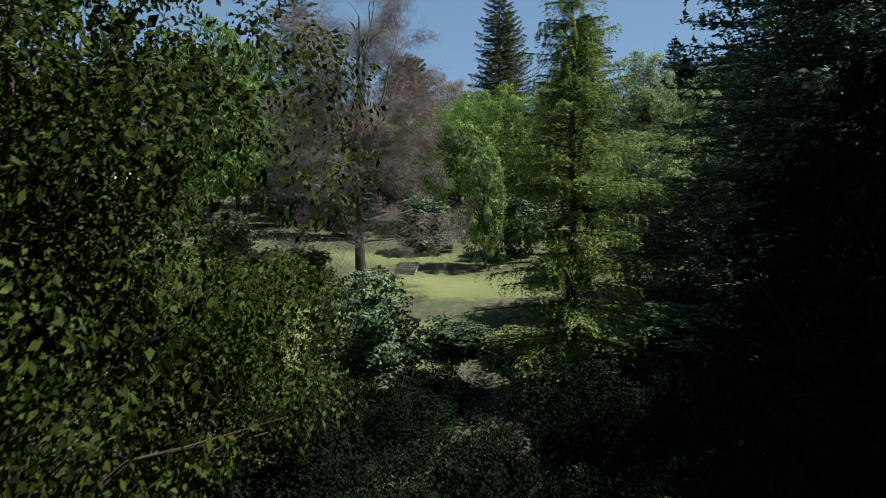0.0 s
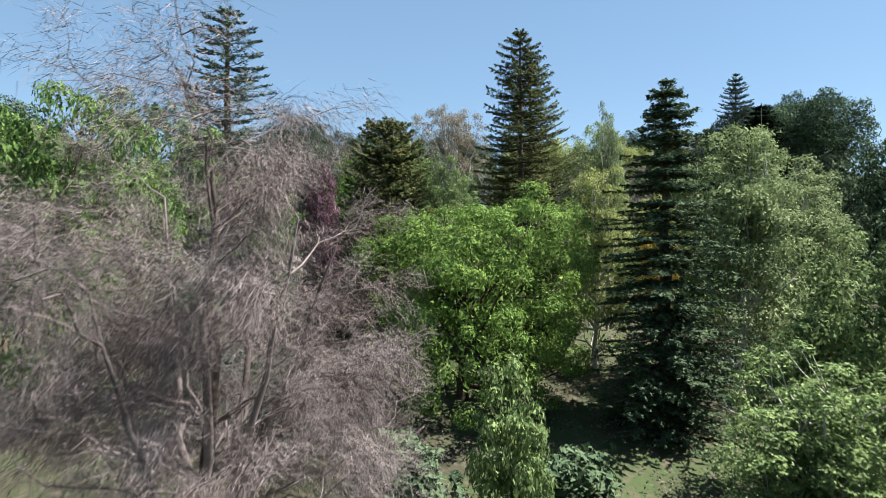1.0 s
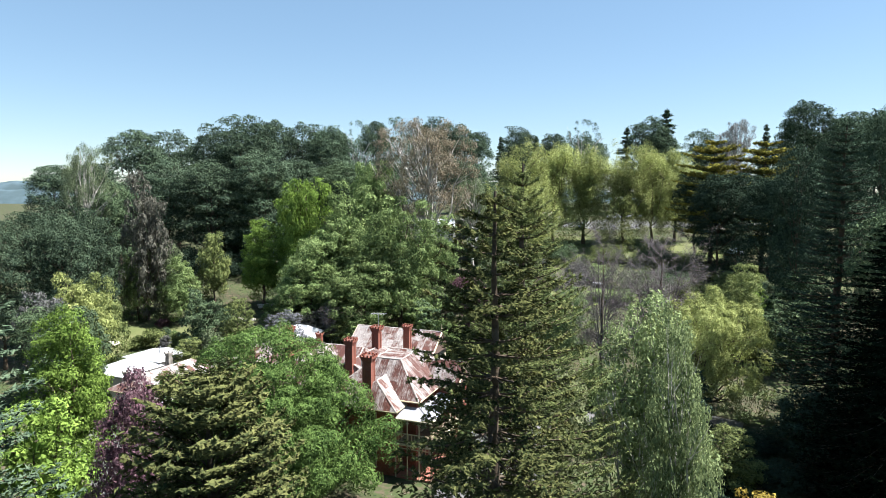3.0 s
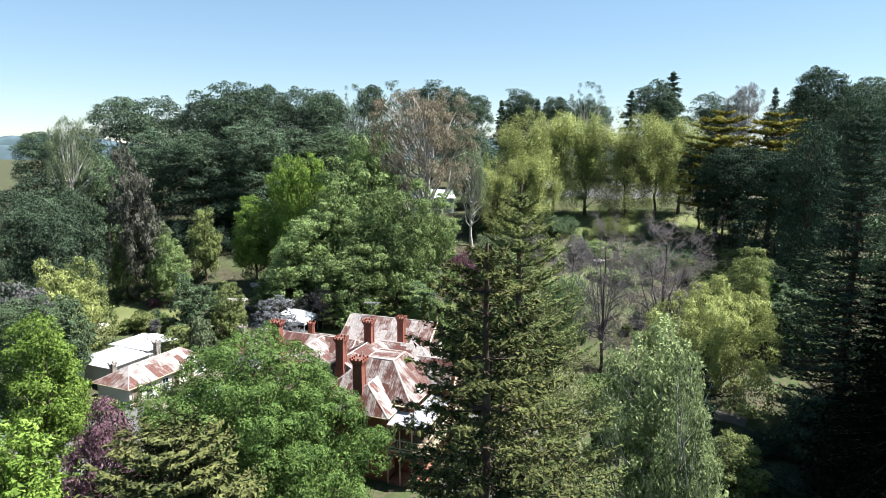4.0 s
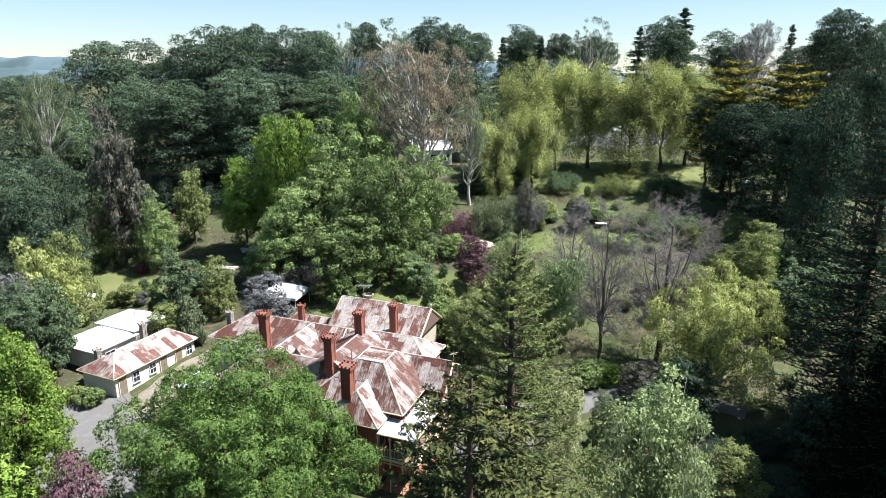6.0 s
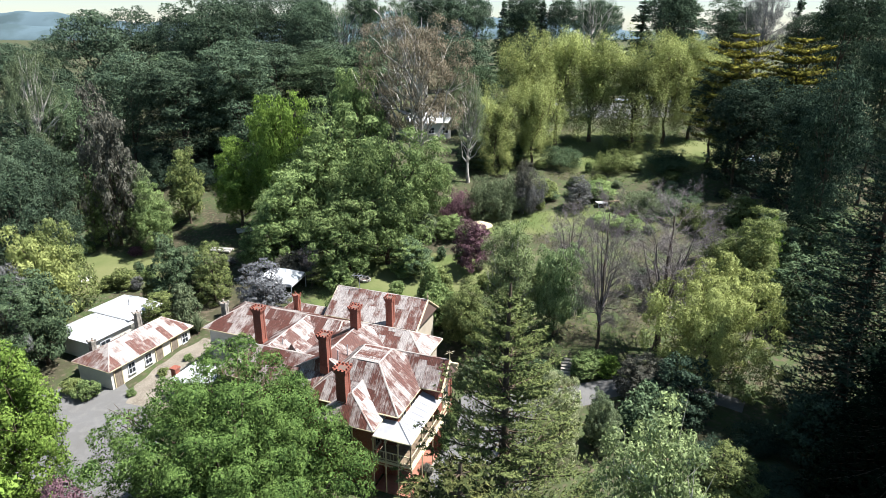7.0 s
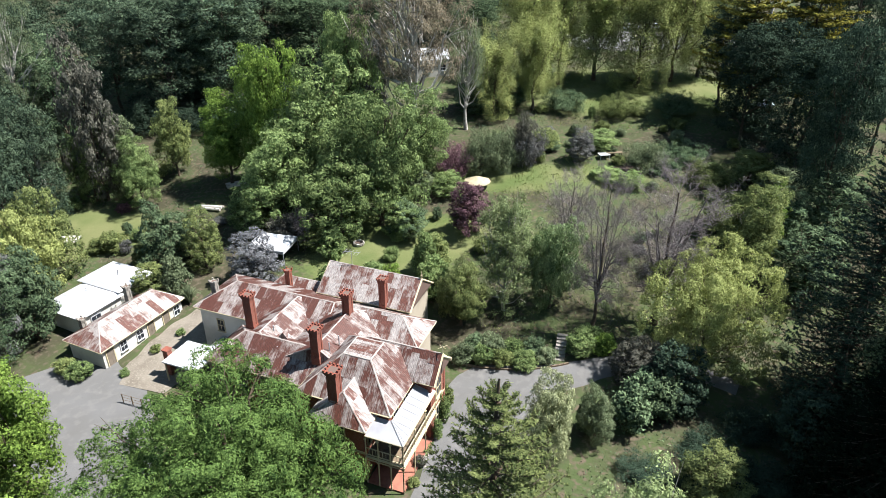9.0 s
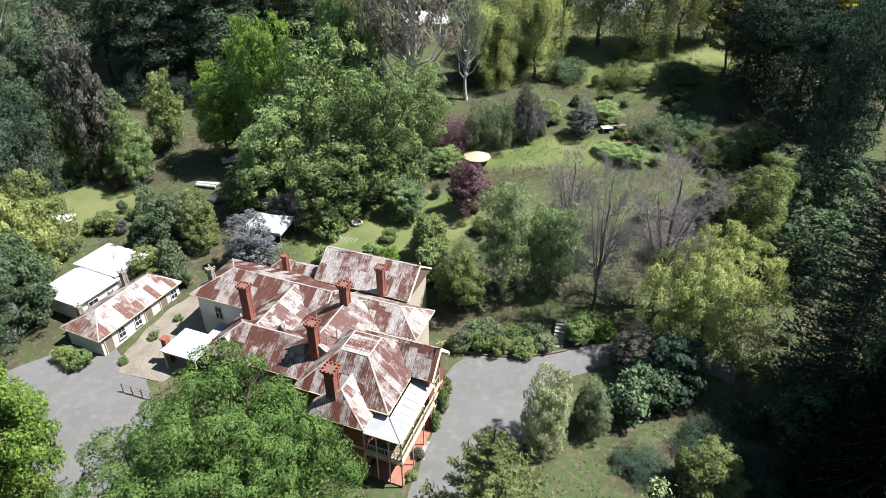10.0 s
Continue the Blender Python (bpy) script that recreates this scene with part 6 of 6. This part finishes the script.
def garden_bench(x, y, turn, mat, label):
    b = thing("garden_bench", x, y, turn, label, "bench", "garden benches")
    for k in range(4):
        part("slat", boxed(-0.75, 0.75, -0.22 + 0.12 * k, -0.12 + 0.12 * k, 0.42, 0.46), mat, b)
    for k in range(3):
        part("back_slat", boxed(-0.75, 0.75, 0.26, 0.30, 0.52 + 0.14 * k, 0.62 + 0.14 * k), mat, b)
    for sx in (-0.68, 0.68):
        for sy, top in ((-0.2, 0.62), (0.28, 0.95)):
            part("leg", boxed(sx - 0.035, sx + 0.035, sy - 0.035, sy + 0.035, 0, top), mat, b)
        part("arm", boxed(sx - 0.04, sx + 0.04, -0.24, 0.28, 0.62, 0.66), mat, b)
    return b


garden_bench(-10.3, 148.4, -10, WHITE, "white-painted garden bench on the lawn")
garden_bench(-7.4, 148.9, 12, WHITE, "white-painted garden bench on the lawn")
garden_bench(12.8, 167.0, 30, WOOD, "weathered timber bench beside the path")
garden_bench(51.5, 222.5, 0, WOOD, "dark bench before the car park")
pit = thing("fire_pit", -4.2, 149.0, 0, "round stone fire pit on the lawn", "fire pit")
for k in range(12):
    a = k * math.pi / 6
    part("stone", box(bmesh.new(), -0.16, 0.16, -0.1, 0.1, 0, 0.28, Matrix.Rotation(a, 4, "Z") @ Matrix.Translation((0, 0.65, 0))), STONE if k % 3 else WHITEWASH, pit)
part("ash", bar(bmesh.new(), (0, 0, 0.02), (0, 0, 0.1), 0.55, 16), FELT, pit)

tent = thing("marquee", -14.9, 146.4, -12, "white canvas marquee behind the shrubs", "tent")
part("canopy", solid([(-2.6, -2.2, 2.3), (2.6, -2.2, 2.3), (2.6, 2.2, 2.3), (-2.6, 2.2, 2.3), (-0.8, 0, 3.5), (0.8, 0, 3.5), (-2.6, -2.2, 1.9), (2.6, -2.2, 1.9), (2.6, 2.2, 1.9), (-2.6, 2.2, 1.9)],
     [(0, 1, 5, 4), (1, 2, 5), (2, 3, 4, 5), (3, 0, 4), (0, 6, 7, 1), (1, 7, 8, 2), (2, 8, 9, 3), (3, 9, 6, 0)]), WHITE, tent)
for x in (-2.5, 2.5):
    for y in (-2.1, 2.1):
        part("pole", bar(bmesh.new(), (x, y, -0.3), (x, y, 2.3), 0.05, 6), IRON_WHITE, tent)

SAND = material("cream_canvas", (0.36, 0.305, 0.205), 0.8, 0.2, spots=(((0.28, 0.235, 0.15), 2, 0.5, 0.7),))
shade = thing("garden_umbrella", 11.8, 162.6, 0, "low round cream canvas umbrella on the lawn", "umbrella")
rim = [(2.0 * math.cos(k * math.pi / 6), 2.0 * math.sin(k * math.pi / 6), 0.98 + (0.06 if k % 2 else 0)) for k in range(12)]
part("canopy", solid(rim + [(0, 0, 1.75)] + [(x, y, z - 0.1) for x, y, z in rim], [(k, (k + 1) % 12, 12) for k in range(12)] + [(k, k + 13, (k + 1) % 12 + 13, (k + 1) % 12) for k in range(12)]), SAND, shade)
part("pole", bar(bmesh.new(), (0, 0, -0.2), (0, 0, 1.82), 0.04, 6), WOOD, shade)


def garden_table(x, y, turn, mat, label, size=(1.6, 0.9)):
    t = thing("garden_table", x, y, turn, label, "table", "garden tables")
    part("tabletop", boxed(-size[0] / 2, size[0] / 2, -size[1] / 2, size[1] / 2, 0.7, 0.76), mat, t)
    for sx in (-1, 1):
        for sy in (-1, 1):
            part("leg", boxed(sx * size[0] * 0.42 - 0.04, sx * size[0] * 0.42 + 0.04, sy * size[1] * 0.4 - 0.04, sy * size[1] * 0.4 + 0.04, 0, 0.7), mat, t)


garden_table(32.0, 170.4, 10, WHITE, "white garden table by the potting bench", (1.7, 1.3))
garden_table(28.0, 171.4, -20, WHITEWASH, "grey potting table among shrubs", (1.6, 0.8))
garden_table(33.8, 171.2, 10, WOOD, "dark timber potting bench", (2.6, 0.9))
bin_ = thing("planter_box", 35.0, 167.4, 8, "low timber raised vegetable bed", "planter")
for y0, y1 in ((-0.6, -0.54), (0.54, 0.6)):
    part("plank", boxed(-2.2, 2.2, y0, y1, -0.1, 0.35), WOOD, bin_)
for x0, x1 in ((-2.26, -2.2), (2.2, 2.26)):
    part("plank", boxed(x0, x1, -0.6, 0.6, -0.1, 0.35), WOOD, bin_)
part("soil", boxed(-2.2, 2.2, -0.54, 0.54, -0.1, 0.28), FELT, bin_)
tarp = thing("ground_sheet", -45.6, 152.0, 20, "crumpled pale sheet lying beside the lawn", "tarpaulin")
part("cloth", solid([(-1.8, -0.9, 0.1), (0.2, -1.2, 0.35), (1.9, -0.7, 0.12), (2.2, 0.8, 0.3), (0.1, 1.1, 0.5), (-1.9, 0.9, 0.2), (0.1, 0, 0.6)] + [(-1.8, -0.9, 0), (0.2, -1.2, 0), (1.9, -0.7, 0), (2.2, 0.8, 0), (0.1, 1.1, 0), (-1.9, 0.9, 0)],
     [(0, 1, 6), (1, 2, 6), (2, 3, 6), (3, 4, 6), (4, 5, 6), (5, 0, 6)] + [(k, k + 7, (k + 1) % 6 + 7, (k + 1) % 6) for k in range(6)]), WHITEWASH, tarp)

for x, y, turn, n in ((-24.5, 164.0, 30, 4), (-26.5, 158.0, -15, 3)):
    pile = thing("log_pile", x, y, turn, "heap of cut grey logs in the shade", "logs", "log piles")
    for k in range(n):
        part("log", bar(bmesh.new(), (-1.6, 0.35 * k - 0.5, 0.22 + 0.16 * (k % 2)), (1.5, 0.3 * k - 0.4 + 0.2 * (k % 3), 0.3 + 0.12 * (k % 2)), 0.2, 8), PALE_BARK, pile)

steps = thing("garden_steps", 19.5, 128.8, -14, "flight of dark stone garden steps up the bank", "steps")
for k in range(8):
    z = 0.05 + 0.16 * k
    part("step", boxed(-0.55, 0.55, 0.42 * k, 0.42 * k + 0.46, z - 0.5, z), STONE, steps)
low_steps = thing("garden_steps", -3.0, 48.6, -8, "worn stone steps set in the grassy bank", "steps")
for k in range(6):
    part("step", boxed(-0.8, 0.8, 0.38 * k, 0.38 * k + 0.42, 0.16 * k - 0.4, 0.16 * k + 0.08), STONE, low_steps)
for k in range(22):
    x = 8.4 + 0.56 * k
    y = 127.2 + 0.0295 * (x - 14.3) ** 2
    part("stone", box(bmesh.new(), -0.275, 0.275, -0.09, 0.09, -0.1, 0.22, pose(x, y, float(land(x, y)), 0, 0, math.degrees(math.atan(0.059 * (x - 14.3))))), WOOD, bpy.data.objects["road"])


# ---------------------------------------------------------------- car park and far buildings
def car(x, y, turn, colour, label):
    c = thing("car", x, y, turn, label, "car", "parked cars")
    paint = material("car_paint", colour, 0.25, 0.5)
    bm = bmesh.new()
    side = [(-2.1, 0.35), (-2.15, 0.75), (-1.9, 0.95), (-1.2, 1.0), (-0.7, 1.42), (0.8, 1.45), (1.5, 1.0), (2.05, 0.9), (2.15, 0.5), (2.1, 0.35)]
    lo, hi = [bm.verts.new((px, -0.82, pz)) for px, pz in side], [bm.verts.new((px, 0.82, pz)) for px, pz in side]
    bm.faces.new(lo)
    bm.faces.new(hi[::-1])
    for i in range(len(side)):
        j = (i + 1) % len(side)
        bm.faces.new((lo[i], hi[i], hi[j], lo[j]))
    bmesh.ops.recalc_face_normals(bm, faces=bm.faces)
    bmesh.ops.bevel(bm, geom=list(bm.edges), offset=0.06, segments=2, affect="EDGES")
    body = part("body", bm, paint, c)
    part("window", boxed(-0.95, 0.95, -0.84, 0.84, 1.03, 1.36), GLASS, body)
    part("windscreen", solid([(-1.18, -0.7, 1.04), (-1.18, 0.7, 1.04), (-0.74, 0.66, 1.4), (-0.74, -0.66, 1.4), (-1.1, -0.7, 1.02), (-1.1, 0.7, 1.02)], [(0, 1, 2, 3), (0, 4, 5, 1)]), GLASS, body)
    for wx in (-1.35, 1.35):
        for wy in (-0.8, 0.8):
            wheel = part("wheel", bar(bmesh.new(), (wx, wy - 0.1, 0.33), (wx, wy + 0.1, 0.33), 0.33, 14), FELT, c)
            part("rim", bar(bmesh.new(), (wx, wy - 0.11, 0.33), (wx, wy + 0.11, 0.33), 0.19, 10), IRON_WHITE, wheel)


ribbon("road_2", ASPHALT, [(30, 226, 7), (42, 227, 12), (56, 229, 14), (72, 230, 10), (92, 228, 6)], 0.06, "grey asphalt court and car park beyond the trees", "car park")
car(51.5, 236.5, 15, (0.75, 0.76, 0.78), "white parked car beyond the trees")
car(57.5, 237.5, 15, (0.55, 0.57, 0.6), "silver parked car beyond the trees")
car(39.0, 219.5, 70, (0.05, 0.06, 0.09), "dark parked car under the trees")
car(64.0, 236.0, -10, (0.75, 0.75, 0.72), "white parked car beyond the trees")
ribbon("path", GRAVEL, [(66, 219, 5), (74, 221, 7), (84, 222, 5)], 0.08, "sandy path beside the car park", "path")


def plain_house(x, y, turn, wide, deep, eave, ridge, roof_mat, label):
    h = thing("house", x, y, turn, label, "house", "houses beyond the trees")
    part("wall", boxed(-wide / 2 + 0.3, wide / 2 - 0.3, -deep / 2 + 0.3, deep / 2 - 0.3, -1.5, eave), WHITEWASH, h)
    c = [(-wide / 2, -deep / 2, eave), (wide / 2, -deep / 2, eave), (wide / 2, deep / 2, eave), (-wide / 2, deep / 2, eave), (-wide / 2, 0, ridge), (wide / 2, 0, ridge)]
    part("roof", solid(c, [(0, 3, 2, 1), (0, 1, 5, 4), (2, 3, 4, 5), (3, 0, 4), (1, 2, 5)]), roof_mat, h)
    for k in range(3):
        window(h, -wide / 3 + wide / 3 * k, -deep / 2 + 0.28, 1.0, 1.2, 1.2, 0, WHITE)


plain_house(2.5, 205.0, 15, 9, 6, 3.2, 5.0, WHITE, "pale house with a white roof behind the gum tree")
plain_house(-86.0, 148.0, -20, 16, 8, 3.0, 4.6, WHITE, "long pale house with a white roof at the park edge")
plain_house(30.5, 222.0, 10, 6, 5, 2.6, 4.0, IRON_WHITE, "small grey-roofed house behind the elms")
hut = thing("hut", 62.5, 186.0, 25, "small timber hut with a bluish metal roof", "hut")
part("wall", boxed(-1.3, 1.3, -1.2, 1.2, -0.5, 2.2), WOOD, hut)
part("roof", solid([(-1.6, -1.5, 2.1), (1.6, -1.5, 2.1), (1.6, 1.5, 2.1), (-1.6, 1.5, 2.1), (-1.6, 0, 3.0), (1.6, 0, 3.0)], [(0, 3, 2, 1), (0, 1, 5, 4), (2, 3, 4, 5), (3, 0, 4), (1, 2, 5)]), material("blue_iron", (0.35, 0.42, 0.55), 0.5, 0.4), hut)

# far wooded hills, the haze mixed into their blue-grey colour
HAZE = material("haze_tinted_woods", (0.081, 0.115, 0.133), 0.95, 0.05, spots=(((0.056, 0.081, 0.089), 0.012, 0.42, 0.6),))
hx = np.linspace(-2600, 600, 160)
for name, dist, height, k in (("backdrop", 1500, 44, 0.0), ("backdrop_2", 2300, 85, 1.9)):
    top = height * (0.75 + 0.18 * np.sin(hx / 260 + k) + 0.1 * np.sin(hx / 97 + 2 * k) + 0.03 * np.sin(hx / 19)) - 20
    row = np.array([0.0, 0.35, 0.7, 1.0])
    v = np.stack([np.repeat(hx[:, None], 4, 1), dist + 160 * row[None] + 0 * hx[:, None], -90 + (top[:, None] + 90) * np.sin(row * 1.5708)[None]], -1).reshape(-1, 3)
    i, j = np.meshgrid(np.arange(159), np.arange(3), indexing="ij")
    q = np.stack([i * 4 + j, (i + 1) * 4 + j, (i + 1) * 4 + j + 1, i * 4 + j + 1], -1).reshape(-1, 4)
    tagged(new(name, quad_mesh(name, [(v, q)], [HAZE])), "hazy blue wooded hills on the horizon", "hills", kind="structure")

pavilion = thing("pavilion", -47.5, 80.0, 2, "long low pavilion with a white roof and a shaded veranda", "pavilion", z=float(land(-47.5, 80.0)))
part("roof", solid([(-11, -3.4, 3.6), (9.5, -3.4, 3.6), (9.5, 3.4, 3.6), (-11, 3.4, 3.6), (-9.5, 0, 5.3), (8, 0, 5.3)], [(0, 1, 5, 4), (1, 2, 5), (2, 3, 4, 5), (3, 0, 4), (3, 2, 1, 0)]), WHITE, pavilion, "white-painted hipped iron roof")
part("wall", boxed(-10.2, 8.7, -0.6, 2.8, -1.5, 3.6), WOOD, pavilion, "dark timber wall")
part("floor", boxed(-10.6, 9.1, -3.1, 2.8, -1.5, 1.8), WOOD, pavilion, "dark veranda base")
for k in range(8):
    part("post", boxed(-10.5 + 2.77 * k, -10.36 + 2.77 * k, -3.05, -2.91, 1.8, 3.62), WHITEWASH, pavilion)
for z in (2.2, 2.75):
    part("rail", boxed(-10.5, 9.0, -3.02, -2.96, z, z + 0.07), WHITEWASH, pavilion)

# ---------------------------------------------------------------- undergrowth
def undergrowth():
    rng = np.random.default_rng(5)
    x, y = rng.uniform(-80, 80, 30000), rng.uniform(-12, 235, 30000)
    keep = lawn_share(x, y) < 0.30
    keep &= np.hypot(x + 3, y - 40.3) > 7
    drive = np.array(DRIVE)
    for a, b in zip(drive[:-1], drive[1:]):
        s = np.clip(((x - a[0]) * (b[0] - a[0]) + (y - a[1]) * (b[1] - a[1])) / ((b[0] - a[0]) ** 2 + (b[1] - a[1]) ** 2), 0, 1)
        keep &= np.hypot(x - a[0] - s * (b[0] - a[0]), y - a[1] - s * (b[1] - a[1])) > max(a[2], b[2]) / 2 + 0.8
    a, b = (x - 3.28) * 0.94 - (y - 112.68) * 0.342, (x - 3.28) * 0.342 + (y - 112.68) * 0.94
    keep &= ~((a > -42) & (a < 3) & (b > -4) & (b < 22))
    keep &= np.sin(x * 0.35 + 2 * np.sin(y * 0.13)) * np.sin(y * 0.31 + np.sin(x * 0.2)) > -0.35
    x, y = x[keep], y[keep]
    k = 8
    tall = rng.uniform(0.3, 1.5, len(x)) * rng.uniform(0.4, 1.0, len(x))
    px, py = np.repeat(x, k) + rng.normal(size=len(x) * k) * 0.45, np.repeat(y, k) + rng.normal(size=len(x) * k) * 0.45
    p = np.stack([px, py, land(px, py) + np.repeat(tall, k) * rng.uniform(0.15, 1, len(px))], 1)
    return quad_mesh("undergrowth", [leaf_quads(rng, p, np.tile((0, 0, 1.0), (len(p), 1)), 0.11, 0.5, 0.9, None, 3)], [LEAF["dark"]])


def rough_grass():
    """Tussocks and weeds on the unmown slopes of the garden."""
    rng = np.random.default_rng(9)
    x, y = rng.uniform(-46, 58, 26000), rng.uniform(127, 212, 26000)
    share = lawn_share(x, y)
    keep = (share > 0.04) & (share < 0.8) & (np.sin(x * 0.5 + np.sin(y * 0.3) * 2) + np.sin(y * 0.7 + x * 0.2) > -0.5) & (y > 128 + 0.03 * (x - 14) ** 2)
    a, b = (x - 3.28) * 0.94 - (y - 112.68) * 0.342, (x - 3.28) * 0.342 + (y - 112.68) * 0.94
    keep &= ~((a > -42) & (a < 3) & (b > -4) & (b < 23))
    x, y = np.repeat(x[keep], 4), np.repeat(y[keep], 4)
    x, y = x + rng.normal(size=len(x)) * 0.25, y + rng.normal(size=len(y)) * 0.25
    p = np.stack([x, y, land(x, y) + rng.uniform(0.05, 0.35, len(x))], 1)
    return quad_mesh("rough_grass", [leaf_quads(rng, p, rng.normal(size=(len(p), 3)) + (0, 0, 0.6), 0.13, 0.4, 0.6, np.tile((0, 0, 1.0), (len(p), 1)), 3)], [LEAF["olive"]])


tagged(new("rough_grass", rough_grass()), "tufts of rough olive grass on the garden slopes", "grass", kind="stuff")
tagged(new("undergrowth", undergrowth()), "tangled green undergrowth and ground cover beneath the trees", "undergrowth", kind="stuff")
